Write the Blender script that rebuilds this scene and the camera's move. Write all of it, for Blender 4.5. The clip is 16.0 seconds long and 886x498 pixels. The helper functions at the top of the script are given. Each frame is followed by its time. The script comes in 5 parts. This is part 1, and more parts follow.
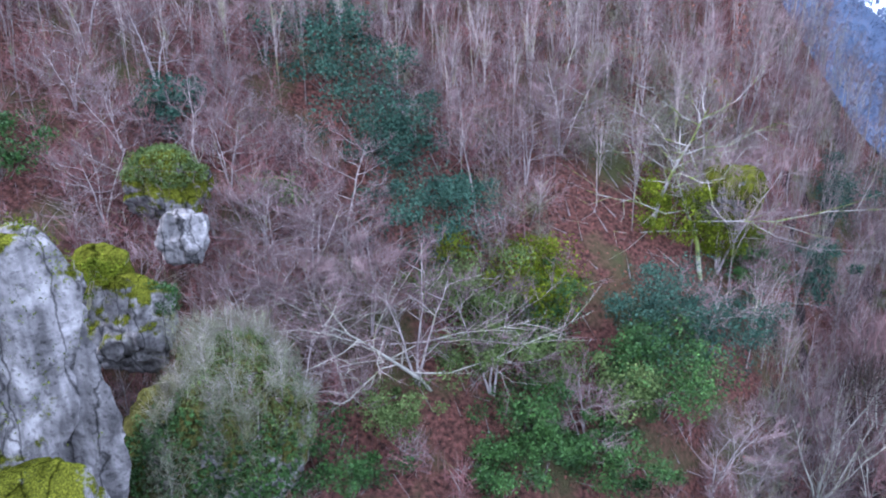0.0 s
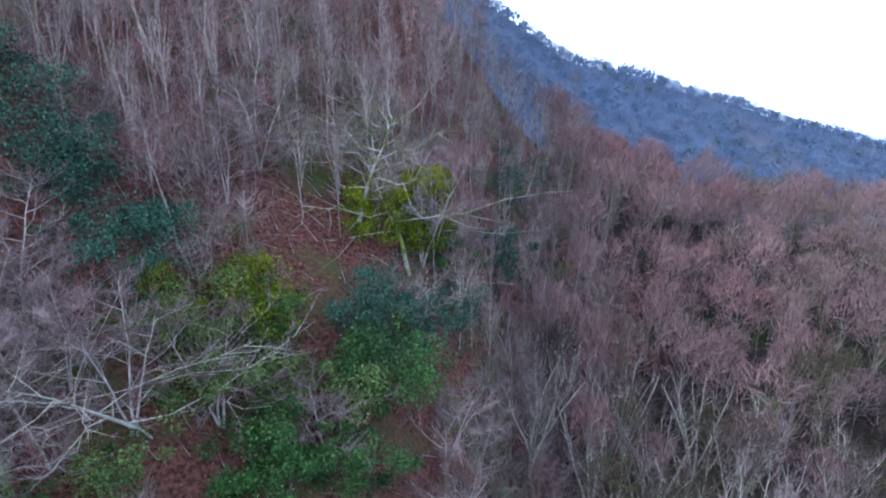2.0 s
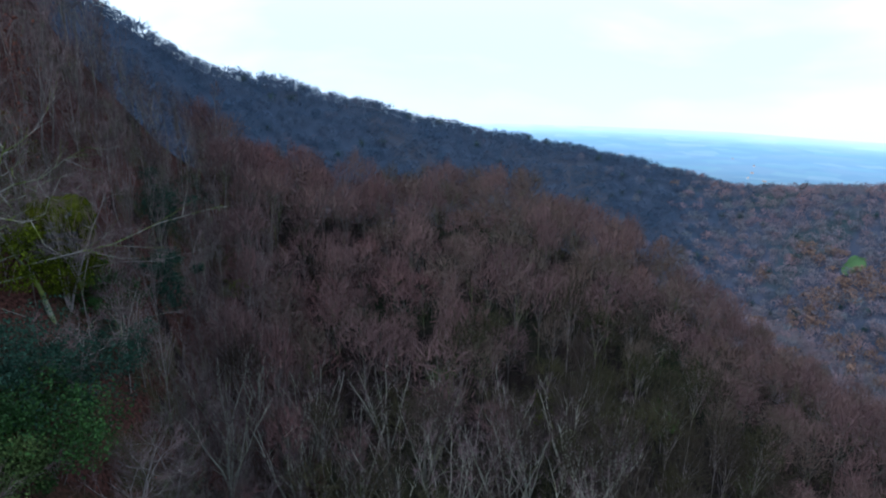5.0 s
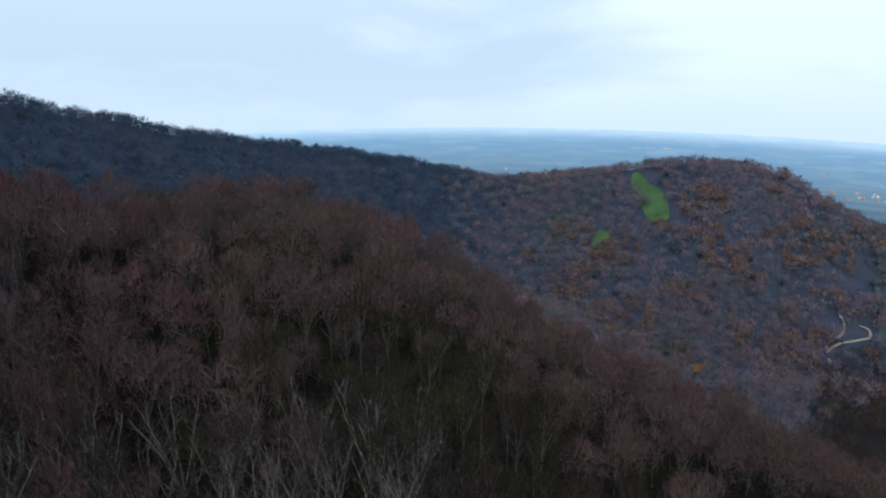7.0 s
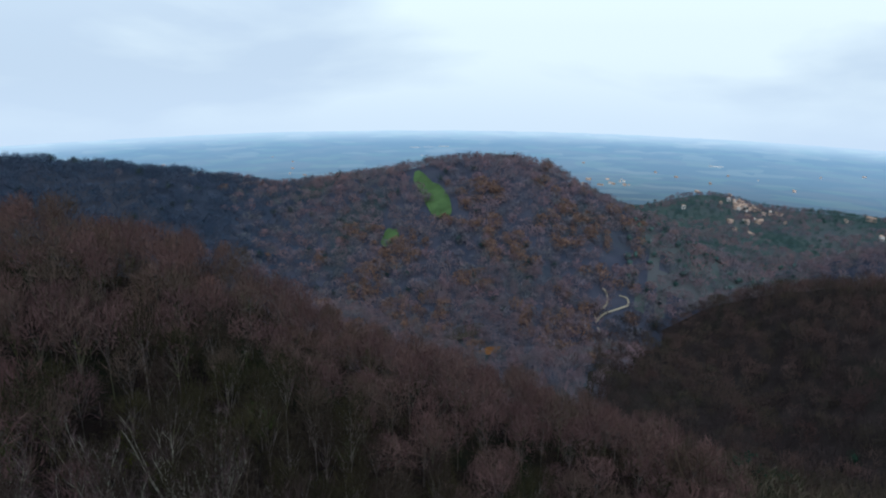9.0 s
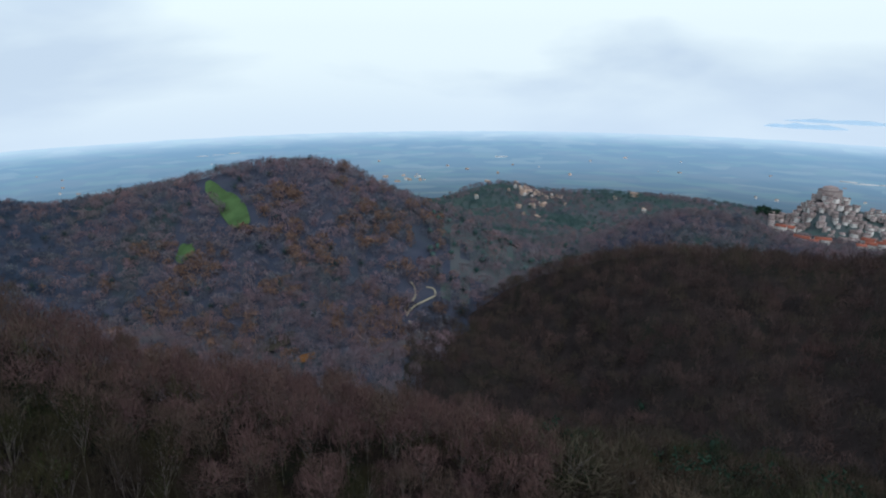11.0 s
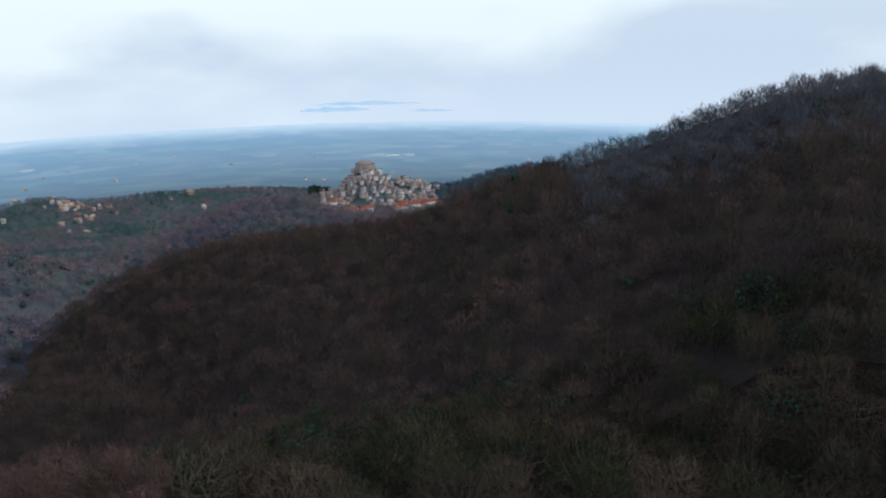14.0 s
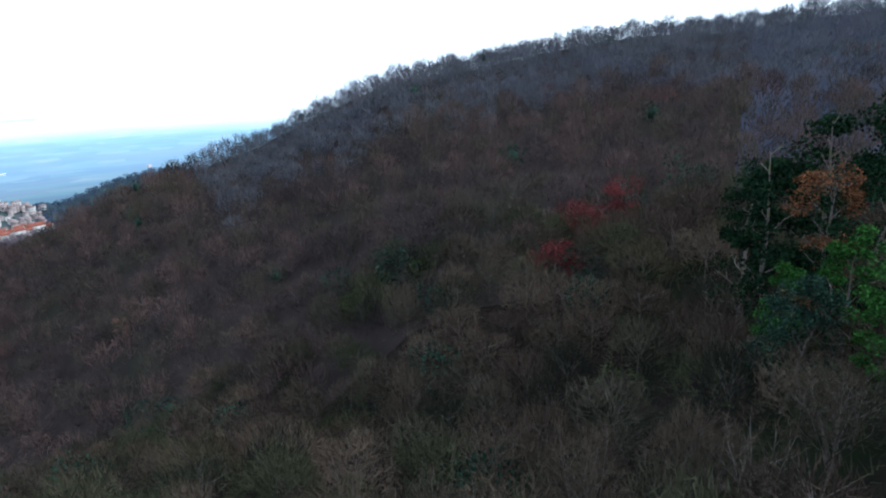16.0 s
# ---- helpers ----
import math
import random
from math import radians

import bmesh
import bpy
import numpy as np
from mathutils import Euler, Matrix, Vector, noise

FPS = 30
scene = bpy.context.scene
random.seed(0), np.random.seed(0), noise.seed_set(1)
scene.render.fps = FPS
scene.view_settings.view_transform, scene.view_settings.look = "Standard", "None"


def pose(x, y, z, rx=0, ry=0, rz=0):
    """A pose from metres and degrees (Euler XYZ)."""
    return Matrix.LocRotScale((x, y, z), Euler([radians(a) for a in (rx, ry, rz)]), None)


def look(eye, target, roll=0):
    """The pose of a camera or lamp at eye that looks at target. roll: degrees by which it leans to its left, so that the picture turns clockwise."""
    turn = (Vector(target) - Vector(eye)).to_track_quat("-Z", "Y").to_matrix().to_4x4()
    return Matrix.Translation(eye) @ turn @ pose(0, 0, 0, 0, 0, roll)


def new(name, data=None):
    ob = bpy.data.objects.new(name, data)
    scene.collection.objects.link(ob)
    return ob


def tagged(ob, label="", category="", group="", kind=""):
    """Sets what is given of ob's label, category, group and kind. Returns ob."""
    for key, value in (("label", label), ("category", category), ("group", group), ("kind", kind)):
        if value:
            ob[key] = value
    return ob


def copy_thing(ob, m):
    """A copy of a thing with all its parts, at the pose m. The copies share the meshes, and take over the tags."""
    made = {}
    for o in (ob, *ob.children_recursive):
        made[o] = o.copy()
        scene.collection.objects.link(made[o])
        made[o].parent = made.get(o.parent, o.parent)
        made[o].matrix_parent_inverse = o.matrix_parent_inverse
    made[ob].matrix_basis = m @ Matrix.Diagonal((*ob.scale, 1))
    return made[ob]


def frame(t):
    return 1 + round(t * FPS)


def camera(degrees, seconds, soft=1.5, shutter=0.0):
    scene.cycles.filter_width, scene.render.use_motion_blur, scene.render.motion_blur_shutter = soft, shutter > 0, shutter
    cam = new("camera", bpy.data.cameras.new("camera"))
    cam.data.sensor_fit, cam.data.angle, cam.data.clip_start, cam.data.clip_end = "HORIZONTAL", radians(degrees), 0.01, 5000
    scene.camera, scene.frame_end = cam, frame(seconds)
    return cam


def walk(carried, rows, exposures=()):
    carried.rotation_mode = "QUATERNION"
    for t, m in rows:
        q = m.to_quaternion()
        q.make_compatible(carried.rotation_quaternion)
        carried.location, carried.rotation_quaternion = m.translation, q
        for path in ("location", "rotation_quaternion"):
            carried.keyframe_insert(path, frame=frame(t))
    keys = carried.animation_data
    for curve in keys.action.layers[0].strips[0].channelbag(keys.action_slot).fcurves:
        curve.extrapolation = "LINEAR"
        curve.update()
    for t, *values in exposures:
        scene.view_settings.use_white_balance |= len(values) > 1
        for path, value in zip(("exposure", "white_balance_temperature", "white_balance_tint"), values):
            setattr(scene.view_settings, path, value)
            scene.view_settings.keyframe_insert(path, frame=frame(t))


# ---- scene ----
cam = camera(65.0, 16.0, soft=2.1)
EYE = (0.0, 0.0, 0.0)

# seconds, yaw, pitch, roll
PATH = [
    (0.0, 15.50, -20.12, -0.60),
    (0.5, 10.75, -19.96, -0.40),
    (1.0, 5.05, -19.80, -0.67),
    (1.5, -2.55, -19.44, -0.18),
    (2.0, -9.32, -19.27, -0.10),
    (2.5, -13.81, -19.17, -0.41),
    (3.0, -19.67, -19.04, -0.59),
    (3.5, -25.49, -18.83, -0.05),
    (4.0, -30.16, -18.60, -0.09),
    (6.5, -50.73, -18.20, 0.32),
    (7.0, -56.45, -18.10, -0.26),
    (7.5, -60.91, -18.02, -0.42),
    (8.0, -65.64, -17.92, -0.34),
    (8.5, -70.51, -17.89, 0.17),
    (9.0, -74.38, -17.87, 0.30),
    (11.5, -97.67, -18.00, -1.04),
    (12.0, -105.06, -18.33, -1.45),
    (12.5, -110.75, -18.43, -0.35),
    (13.0, -116.33, -18.51, -0.74),
    (13.5, -121.73, -18.53, -0.65),
    (14.0, -127.28, -18.61, -0.44),
    (14.5, -132.42, -18.74, -0.63),
    (15.0, -138.99, -18.88, 0.30),
    (15.5, -148.97, -19.00, 0.35),
    (16.0, -157.57, -19.14, -0.28),
]


def aim(yaw, pitch, roll):
    return pose(*EYE) @ pose(0, 0, 0, 90 + pitch, 0, yaw) @ pose(0, 0, 0, 0, 0, roll)


walk(cam, [(t, aim(y, p, r)) for t, y, p, r in PATH],
     exposures=[(0, 3.05, 5200, 26), (1.0, 2.95, 5200, 22), (1.5, 2.75, 5150, 20), (2.0, 2.34, 5050, 17), (2.5, 1.92, 5000, 13), (3.0, 1.54, 5000, 11), (3.5, 1.28, 5050, 9),
                (4.0, 1.05, 5000, 8), (6.5, 0.1, 5500, 8), (9.0, -0.1, 5650, 8), (12.5, -0.1, 5900, 10), (14.5, -0.05, 5900, 11), (15.0, 0.15, 5750, 10), (15.5, 0.45, 5600, 9),
                (16.0, 0.92, 5450, 9)])

# ---------------------------------------------------------------- light
world = bpy.data.worlds.new("overcast")
scene.world = world
world.use_nodes = True
wt = world.node_tree
wt.nodes.clear()
SUN_EL, SUN_AZ = radians(42), radians(250)


def wn(kind, **kw):
    n = wt.nodes.new(kind)
    for k, v in kw.items():
        n.inputs[k].default_value = v
    return n


w_out = wt.nodes.new("ShaderNodeOutputWorld")
w_bg = wn("ShaderNodeBackground", Strength=1.0)
w_sky = wt.nodes.new("ShaderNodeTexSky")
w_sky.sky_type, w_sky.sun_disc = "NISHITA", False
w_sky.sun_elevation, w_sky.sun_rotation = SUN_EL, SUN_AZ
w_dim = wt.nodes.new("ShaderNodeVectorMath")
w_dim.operation = "SCALE"
w_dim.inputs["Scale"].default_value = 0.1
w_tc = wt.nodes.new("ShaderNodeTexCoord")
w_map = wt.nodes.new("ShaderNodeMapping")
w_map.inputs["Scale"].default_value = (1.0, 1.0, 3.2)
w_noise = wn("ShaderNodeTexNoise", Scale=1.7, Detail=6.0, Roughness=0.45, Distortion=0.3)
w_ramp = wt.nodes.new("ShaderNodeValToRGB")
w_ramp.color_ramp.elements[0].position, w_ramp.color_ramp.elements[0].color = 0.40, (0.73, 0.83, 0.92, 1)
w_ramp.color_ramp.elements[1].position, w_ramp.color_ramp.elements[1].color = 0.54, (1.02, 1.10, 1.07, 1)
w_mix = wt.nodes.new("ShaderNodeMix")
w_mix.data_type = "RGBA"
w_mix.inputs[0].default_value = 0.88
wl = wt.links.new
wl(w_tc.outputs["Generated"], w_map.inputs["Vector"])
wl(w_map.outputs["Vector"], w_noise.inputs["Vector"])
wl(w_noise.outputs["Fac"], w_ramp.inputs["Fac"])
wl(w_sky.outputs["Color"], w_dim.inputs[0])
wl(w_dim.outputs["Vector"], w_mix.inputs[6])
wl(w_ramp.outputs["Color"], w_mix.inputs[7])
w_sep = wt.nodes.new("ShaderNodeSeparateXYZ")
w_low = wt.nodes.new("ShaderNodeMapRange")
w_low.interpolation_type = "SMOOTHSTEP"
for k_, v_ in (("From Min", -0.15), ("From Max", -0.03), ("To Min", 0.75), ("To Max", 0.0)):
    w_low.inputs[k_].default_value = v_
w_bank = wt.nodes.new("ShaderNodeMix")
w_bank.data_type = "RGBA"
w_bank.inputs[7].default_value = (0.74, 0.83, 0.91, 1)
wl(w_tc.outputs["Generated"], w_sep.inputs[0])
wl(w_sep.outputs["Z"], w_low.inputs["Value"])
wl(w_low.outputs["Result"], w_bank.inputs[0])
wl(w_mix.outputs[2], w_bank.inputs[6])
wl(w_bank.outputs[2], w_bg.inputs["Color"])
wl(w_bg.outputs["Background"], w_out.inputs["Surface"])

sun_data = bpy.data.lights.new("sun", "SUN")
sun_data.energy, sun_data.angle, sun_data.color = 1.5, radians(14), (1.0, 0.95, 0.87)
sun = new("sun", sun_data)
sun.matrix_world = look((math.sin(SUN_AZ) * 400, math.cos(SUN_AZ) * 400, 400 * math.tan(SUN_EL)), (0, 0, 0))


# ---------------------------------------------------------------- materials
def material(name, a, b, scale=1.0, rough=0.85, detail=6.0, c=None, cscale=0.1, cpos=(0.45, 0.6), bump=0.0, bscale=None,
             rand=0.0, island=0.0, spec=0.0, coords="Object", tints=()):
    """Two colours mixed by fine noise, a third laid over by coarse noise, brightness varied per object or per island."""
    m = bpy.data.materials.new(name)
    m.use_nodes = True
    t = m.node_tree
    L, bs = t.links.new, t.nodes["Principled BSDF"]
    bs.inputs["Roughness"].default_value = rough
    bs.inputs["Specular IOR Level"].default_value = spec
    tc = t.nodes.new("ShaderNodeTexCoord")

    def noise_fac(s, lo, hi, det):
        n = t.nodes.new("ShaderNodeTexNoise")
        n.inputs["Scale"].default_value, n.inputs["Detail"].default_value = s, det
        L(tc.outputs[coords], n.inputs["Vector"])
        r = t.nodes.new("ShaderNodeMapRange")
        r.inputs["From Min"].default_value, r.inputs["From Max"].default_value = lo, hi
        L(n.outputs["Fac"], r.inputs["Value"])
        return n, r.outputs["Result"]

    def mix(fac, x, y):
        n = t.nodes.new("ShaderNodeMix")
        n.data_type = "RGBA"
        L(fac, n.inputs[0])
        for s, v in ((6, x), (7, y)):
            if isinstance(v, tuple):
                n.inputs[s].default_value = (*v, 1)
            else:
                L(v, n.inputs[s])
        return n.outputs[2]

    fine, fac = noise_fac(scale, 0.32, 0.68, detail)
    col = mix(fac, a, b)
    if c:
        _, fac2 = noise_fac(cscale, cpos[0], cpos[1], 4.0)
        col = mix(fac2, col, c)
    if tints:
        at = t.nodes.new("ShaderNodeAttribute")
        at.attribute_name = "tint"
        rp = t.nodes.new("ShaderNodeValToRGB")
        e = rp.color_ramp.elements
        e[0].position, e[0].color = 0.0, (*tints[0], 1)
        e[1].position, e[1].color = 1.0, (*tints[-1], 1)
        for q, tc_ in enumerate(tints[1:-1]):
            e.new((q + 1) / (len(tints) - 1)).color = (*tc_, 1)
        L(at.outputs["Fac"], rp.inputs["Fac"])
        half = t.nodes.new("ShaderNodeMix")
        half.data_type = "RGBA"
        half.inputs[0].default_value = .8
        L(col, half.inputs[6])
        L(rp.outputs["Color"], half.inputs[7])
        col = half.outputs[2]
    for amount, node, out in ((rand, "ShaderNodeObjectInfo", "Random"), (island, "ShaderNodeNewGeometry", "Random Per Island")):
        if amount:
            i = t.nodes.new(node)
            r = t.nodes.new("ShaderNodeMapRange")
            r.inputs["To Min"].default_value, r.inputs["To Max"].default_value = 1 - amount, 1 + amount
            L(i.outputs[out], r.inputs["Value"])
            s = t.nodes.new("ShaderNodeVectorMath")
            s.operation = "SCALE"
            L(col, s.inputs[0])
            L(r.outputs["Result"], s.inputs["Scale"])
            col = s.outputs["Vector"]
    L(col, bs.inputs["Base Color"])
    if bump:
        bn, _ = noise_fac(bscale or scale * 2, 0, 1, 8.0)
        bp = t.nodes.new("ShaderNodeBump")
        bp.inputs["Strength"].default_value, bp.inputs["Distance"].default_value = bump, 0.15
        L(bn.outputs["Fac"], bp.inputs["Height"])
        L(bp.outputs["Normal"], bs.inputs["Normal"])
    return m


LITTER = material("leaf_litter", (0.070, 0.031, 0.025), (0.013, 0.008, 0.007), 4.5, 0.95, 10, (0.030, 0.030, 0.014), 0.22, (0.5, 0.66), 1.0, 9.0)
HUMUS = material("woodland_floor", (0.018, 0.013, 0.012), (0.008, 0.007, 0.007), 0.5, 0.95, 8, (0.010, 0.013, 0.008), 0.05, (0.5, 0.65))
# hill ground, paled and blued to paint in the distance haze
HILL_FLOOR_HAZE = material("hill_floor_haze", (0.054, 0.058, 0.081), (0.034, 0.041, 0.063), 0.05, 0.95, 8, (0.036, 0.052, 0.054), 0.01, (0.5, 0.65))
# ridge ground: distance haze painted in as blue base colour
RIDGE_FLOOR_HAZE = material("ridge_floor_haze", (0.043, 0.054, 0.080), (0.031, 0.041, 0.065), 0.04, 0.95, 8, (0.049, 0.052, 0.068), 0.01, (0.5, 0.65))
FLANK_FLOOR = material("flank_floor", (0.034, 0.027, 0.026), (0.020, 0.016, 0.016), 0.09, 0.95, 8, (0.024, 0.023, 0.019), 0.02, (0.5, 0.65))
BARK = material("grey_bark", (0.150, 0.128, 0.122), (0.070, 0.058, 0.054), 3.0, 0.9, 5, (0.084, 0.092, 0.039), 0.7, (0.54, 0.7), rand=0.3)
PALE_BARK = material("pale_bark", (0.220, 0.195, 0.190), (0.105, 0.088, 0.086), 3.0, 0.9, 5, (0.111, 0.119, 0.051), 0.7, (0.55, 0.7), rand=0.25)
BARK_FAR = material("dark_bark", (0.11, 0.095, 0.09), (0.05, 0.042, 0.04), 1.0, 0.9, 4, (0.07, 0.075, 0.035), 0.3, (0.5, 0.65))
TWIG = material("twigs", (0.104, 0.076, 0.076), (0.054, 0.036, 0.037), 0.6, 0.95, 3, rand=0.35)
TWIG_FAR = material("twigs_far", (0.069, 0.046, 0.043), (0.048, 0.034, 0.033), 0.03, 0.95, 4, island=0.1, tints=((0.087, 0.049, 0.045), (0.032, 0.028, 0.031), (0.076, 0.053, 0.049), (0.055, 0.049, 0.035), (0.028, 0.027, 0.029), (0.104, 0.068, 0.061), (0.049, 0.034, 0.035), (0.080, 0.063, 0.045)))
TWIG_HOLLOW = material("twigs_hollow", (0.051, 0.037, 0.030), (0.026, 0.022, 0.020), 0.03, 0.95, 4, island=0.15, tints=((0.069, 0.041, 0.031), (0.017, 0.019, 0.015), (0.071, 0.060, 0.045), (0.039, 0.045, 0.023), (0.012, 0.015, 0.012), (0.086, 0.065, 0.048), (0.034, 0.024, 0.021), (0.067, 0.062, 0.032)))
TWIG_BROAD = material("twigs_broad", (0.066, 0.050, 0.038), (0.038, 0.032, 0.023), 0.4, 0.95, 4, rand=0.3)
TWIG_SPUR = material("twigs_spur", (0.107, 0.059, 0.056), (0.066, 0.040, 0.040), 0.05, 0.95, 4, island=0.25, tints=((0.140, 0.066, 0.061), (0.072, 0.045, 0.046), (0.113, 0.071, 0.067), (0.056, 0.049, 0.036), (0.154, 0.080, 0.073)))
# brown hill twigs with haze painted in: paler and bluer than TWIG_FAR
TWIG_HILL_HAZE = material("twigs_hill_haze", (0.147, 0.123, 0.156), (0.107, 0.107, 0.146), 0.012, 0.95, 4, island=0.10, tints=((0.063, 0.076, 0.107), (0.140, 0.126, 0.148), (0.193, 0.118, 0.129), (0.081, 0.093, 0.115), (0.177, 0.123, 0.134), (0.107, 0.118, 0.124), (0.208, 0.128, 0.126), (0.061, 0.076, 0.102)))
# ridge twigs: their blue is distance haze put into the colour
TWIG_RIDGE_HAZE = material("twigs_ridge_haze", (0.051, 0.069, 0.108), (0.042, 0.061, 0.099), 0.012, 0.95, 4, island=0.10, tints=((0.067, 0.072, 0.102), (0.038, 0.058, 0.097), (0.057, 0.072, 0.106), (0.034, 0.054, 0.086), (0.074, 0.072, 0.095)))
# olive-brown twigs of the lower spur, darkened to paint in the shade there
TWIG_LOW_SHADE = material("twigs_low_shade", (0.038, 0.025, 0.022), (0.023, 0.018, 0.015), 0.05, 0.95, 4, island=0.2, tints=((0.046, 0.025, 0.023), (0.019, 0.016, 0.013), (0.034, 0.032, 0.016), (0.036, 0.027, 0.024), (0.025, 0.027, 0.012), (0.050, 0.029, 0.025)))
TWIG_COPPICE = material("twigs_coppice", (0.092, 0.064, 0.066), (0.054, 0.040, 0.042), 0.6, 0.95, 3, rand=0.3)
RUSSET = material("russet_leaves", (0.173, 0.106, 0.079), (0.121, 0.081, 0.066), 0.08, 0.9, 4, island=0.4)
DRY_LEAF = material("clinging_dry_leaves", (0.115, 0.046, 0.034), (0.065, 0.028, 0.022), 0.3, 0.9, 4, island=0.4)
DRY_OAK = material("dry_oak_leaves", (0.12, 0.054, 0.026), (0.07, 0.032, 0.018), 0.3, 0.9, 4, island=0.4)
RED_LEAF = material("red_twigs", (0.13, 0.030, 0.030), (0.07, 0.020, 0.022), 0.3, 0.9, 4, island=0.3)
LEAF = material("evergreen_leaves", (0.022, 0.052, 0.011), (0.006, 0.017, 0.004), 0.7, 0.6, 4, island=0.5, spec=0.1)
LEAF_IVY = material("ivy_leaves", (0.032, 0.084, 0.018), (0.014, 0.042, 0.011), 0.4, 0.7, 4, island=0.5)
LEAF_DARK = material("yew_leaves", (0.024, 0.047, 0.032), (0.012, 0.023, 0.018), 0.7, 0.7, 4, island=0.4)
LEAF_MOSS = material("mossy_leaves", (0.066, 0.080, 0.006), (0.014, 0.020, 0.003), 0.8, 0.9, 4, island=0.45)
LEAF_OLIVE = material("olive_leaves", (0.056, 0.078, 0.026), (0.022, 0.032, 0.011), 0.5, 0.8, 4, island=0.45)
MEADOW = material("meadow_grass", (0.070, 0.118, 0.048), (0.046, 0.082, 0.034), 0.08, 0.95, 6, (0.055, 0.07, 0.035), 0.02, (0.5, 0.7))
# far pasture green, shifted to blue-grey to carry painted haze
PASTURE_HAZE = material("rough_pasture_haze", (0.061, 0.083, 0.078), (0.040, 0.060, 0.067), 0.03, 0.95, 6, (0.077, 0.081, 0.089), 0.008, (0.45, 0.6))
RIDGE_HAZE = material("far_ridge_haze", (0.56, 0.69, 0.82), (0.64, 0.76, 0.87), 0.002, 1.0, 4)
# far garden foliage; haze is mixed into its grey-green
LEAF_GARDEN_HAZE = material("garden_leaves_haze", (0.059, 0.103, 0.095), (0.039, 0.074, 0.075), 0.02, 0.9, 4, island=0.35)


def fields_material(name, haze):
    """A patchwork of winter fields, copses and tracks; haze paints the distance haze in as blue emission."""
    m = material(name, (0.026, 0.036, 0.03), (0.02, 0.024, 0.026), 0.01, 0.95, 6, (0.06, 0.05, 0.04), 0.004, (0.45, 0.6))
    t = m.node_tree
    L, bs = t.links.new, t.nodes["Principled BSDF"]
    tc = t.nodes.new("ShaderNodeTexCoord")
    vo = t.nodes.new("ShaderNodeTexVoronoi")
    vo.inputs["Scale"].default_value = 0.0075
    L(tc.outputs["Object"], vo.inputs["Vector"])
    ramp = t.nodes.new("ShaderNodeValToRGB")
    ramp.color_ramp.interpolation = "CONSTANT"
    e = ramp.color_ramp.elements
    e[0].position, e[0].color = 0.0, (0.012, 0.016, 0.016, 1)
    e[1].position, e[1].color = 0.40, (0.045, 0.085, 0.036, 1)
    for p, c in ((.58, (0.02, 0.028, 0.024, 1)), (.74, (0.13, 0.13, 0.09, 1)), (.84, (0.04, 0.07, 0.035, 1)), (.93, (0.012, 0.017, 0.016, 1))):
        e.new(p).color = c
    sep = t.nodes.new("ShaderNodeSeparateColor")
    L(vo.outputs["Color"], sep.inputs["Color"])
    L(sep.outputs["Red"], ramp.inputs["Fac"])
    mix = t.nodes.new("ShaderNodeMix")
    mix.data_type = "RGBA"
    mix.inputs[0].default_value = .36
    L(bs.inputs["Base Color"].links[0].from_socket, mix.inputs[6])
    L(ramp.outputs["Color"], mix.inputs[7])
    L(mix.outputs[2], bs.inputs["Base Color"])
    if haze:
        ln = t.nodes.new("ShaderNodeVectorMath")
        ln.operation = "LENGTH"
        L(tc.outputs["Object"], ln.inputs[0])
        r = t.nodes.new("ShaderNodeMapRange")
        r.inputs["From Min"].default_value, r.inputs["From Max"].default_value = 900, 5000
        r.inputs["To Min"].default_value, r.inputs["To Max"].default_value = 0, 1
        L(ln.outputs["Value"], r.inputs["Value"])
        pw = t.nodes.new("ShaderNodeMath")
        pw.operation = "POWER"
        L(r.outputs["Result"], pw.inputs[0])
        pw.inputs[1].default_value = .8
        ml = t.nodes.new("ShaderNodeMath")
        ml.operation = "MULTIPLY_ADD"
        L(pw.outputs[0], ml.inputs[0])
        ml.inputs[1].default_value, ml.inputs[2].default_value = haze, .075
        # a paler haze glow is painted in towards the outer rim
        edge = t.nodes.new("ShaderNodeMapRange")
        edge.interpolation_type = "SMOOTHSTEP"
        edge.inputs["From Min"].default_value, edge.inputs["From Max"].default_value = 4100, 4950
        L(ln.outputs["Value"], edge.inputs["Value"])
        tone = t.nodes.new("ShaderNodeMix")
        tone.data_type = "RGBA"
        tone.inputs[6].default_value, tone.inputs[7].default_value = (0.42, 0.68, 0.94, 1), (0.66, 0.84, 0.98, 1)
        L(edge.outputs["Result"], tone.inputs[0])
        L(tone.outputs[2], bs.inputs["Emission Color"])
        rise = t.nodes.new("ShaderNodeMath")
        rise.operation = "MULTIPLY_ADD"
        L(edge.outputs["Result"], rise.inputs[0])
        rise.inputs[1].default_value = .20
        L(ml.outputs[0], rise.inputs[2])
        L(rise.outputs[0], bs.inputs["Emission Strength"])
    return m


FIELDS = fields_material("winter_fields", 0)
PLAIN = fields_material("plain_haze_glow", 0.60)




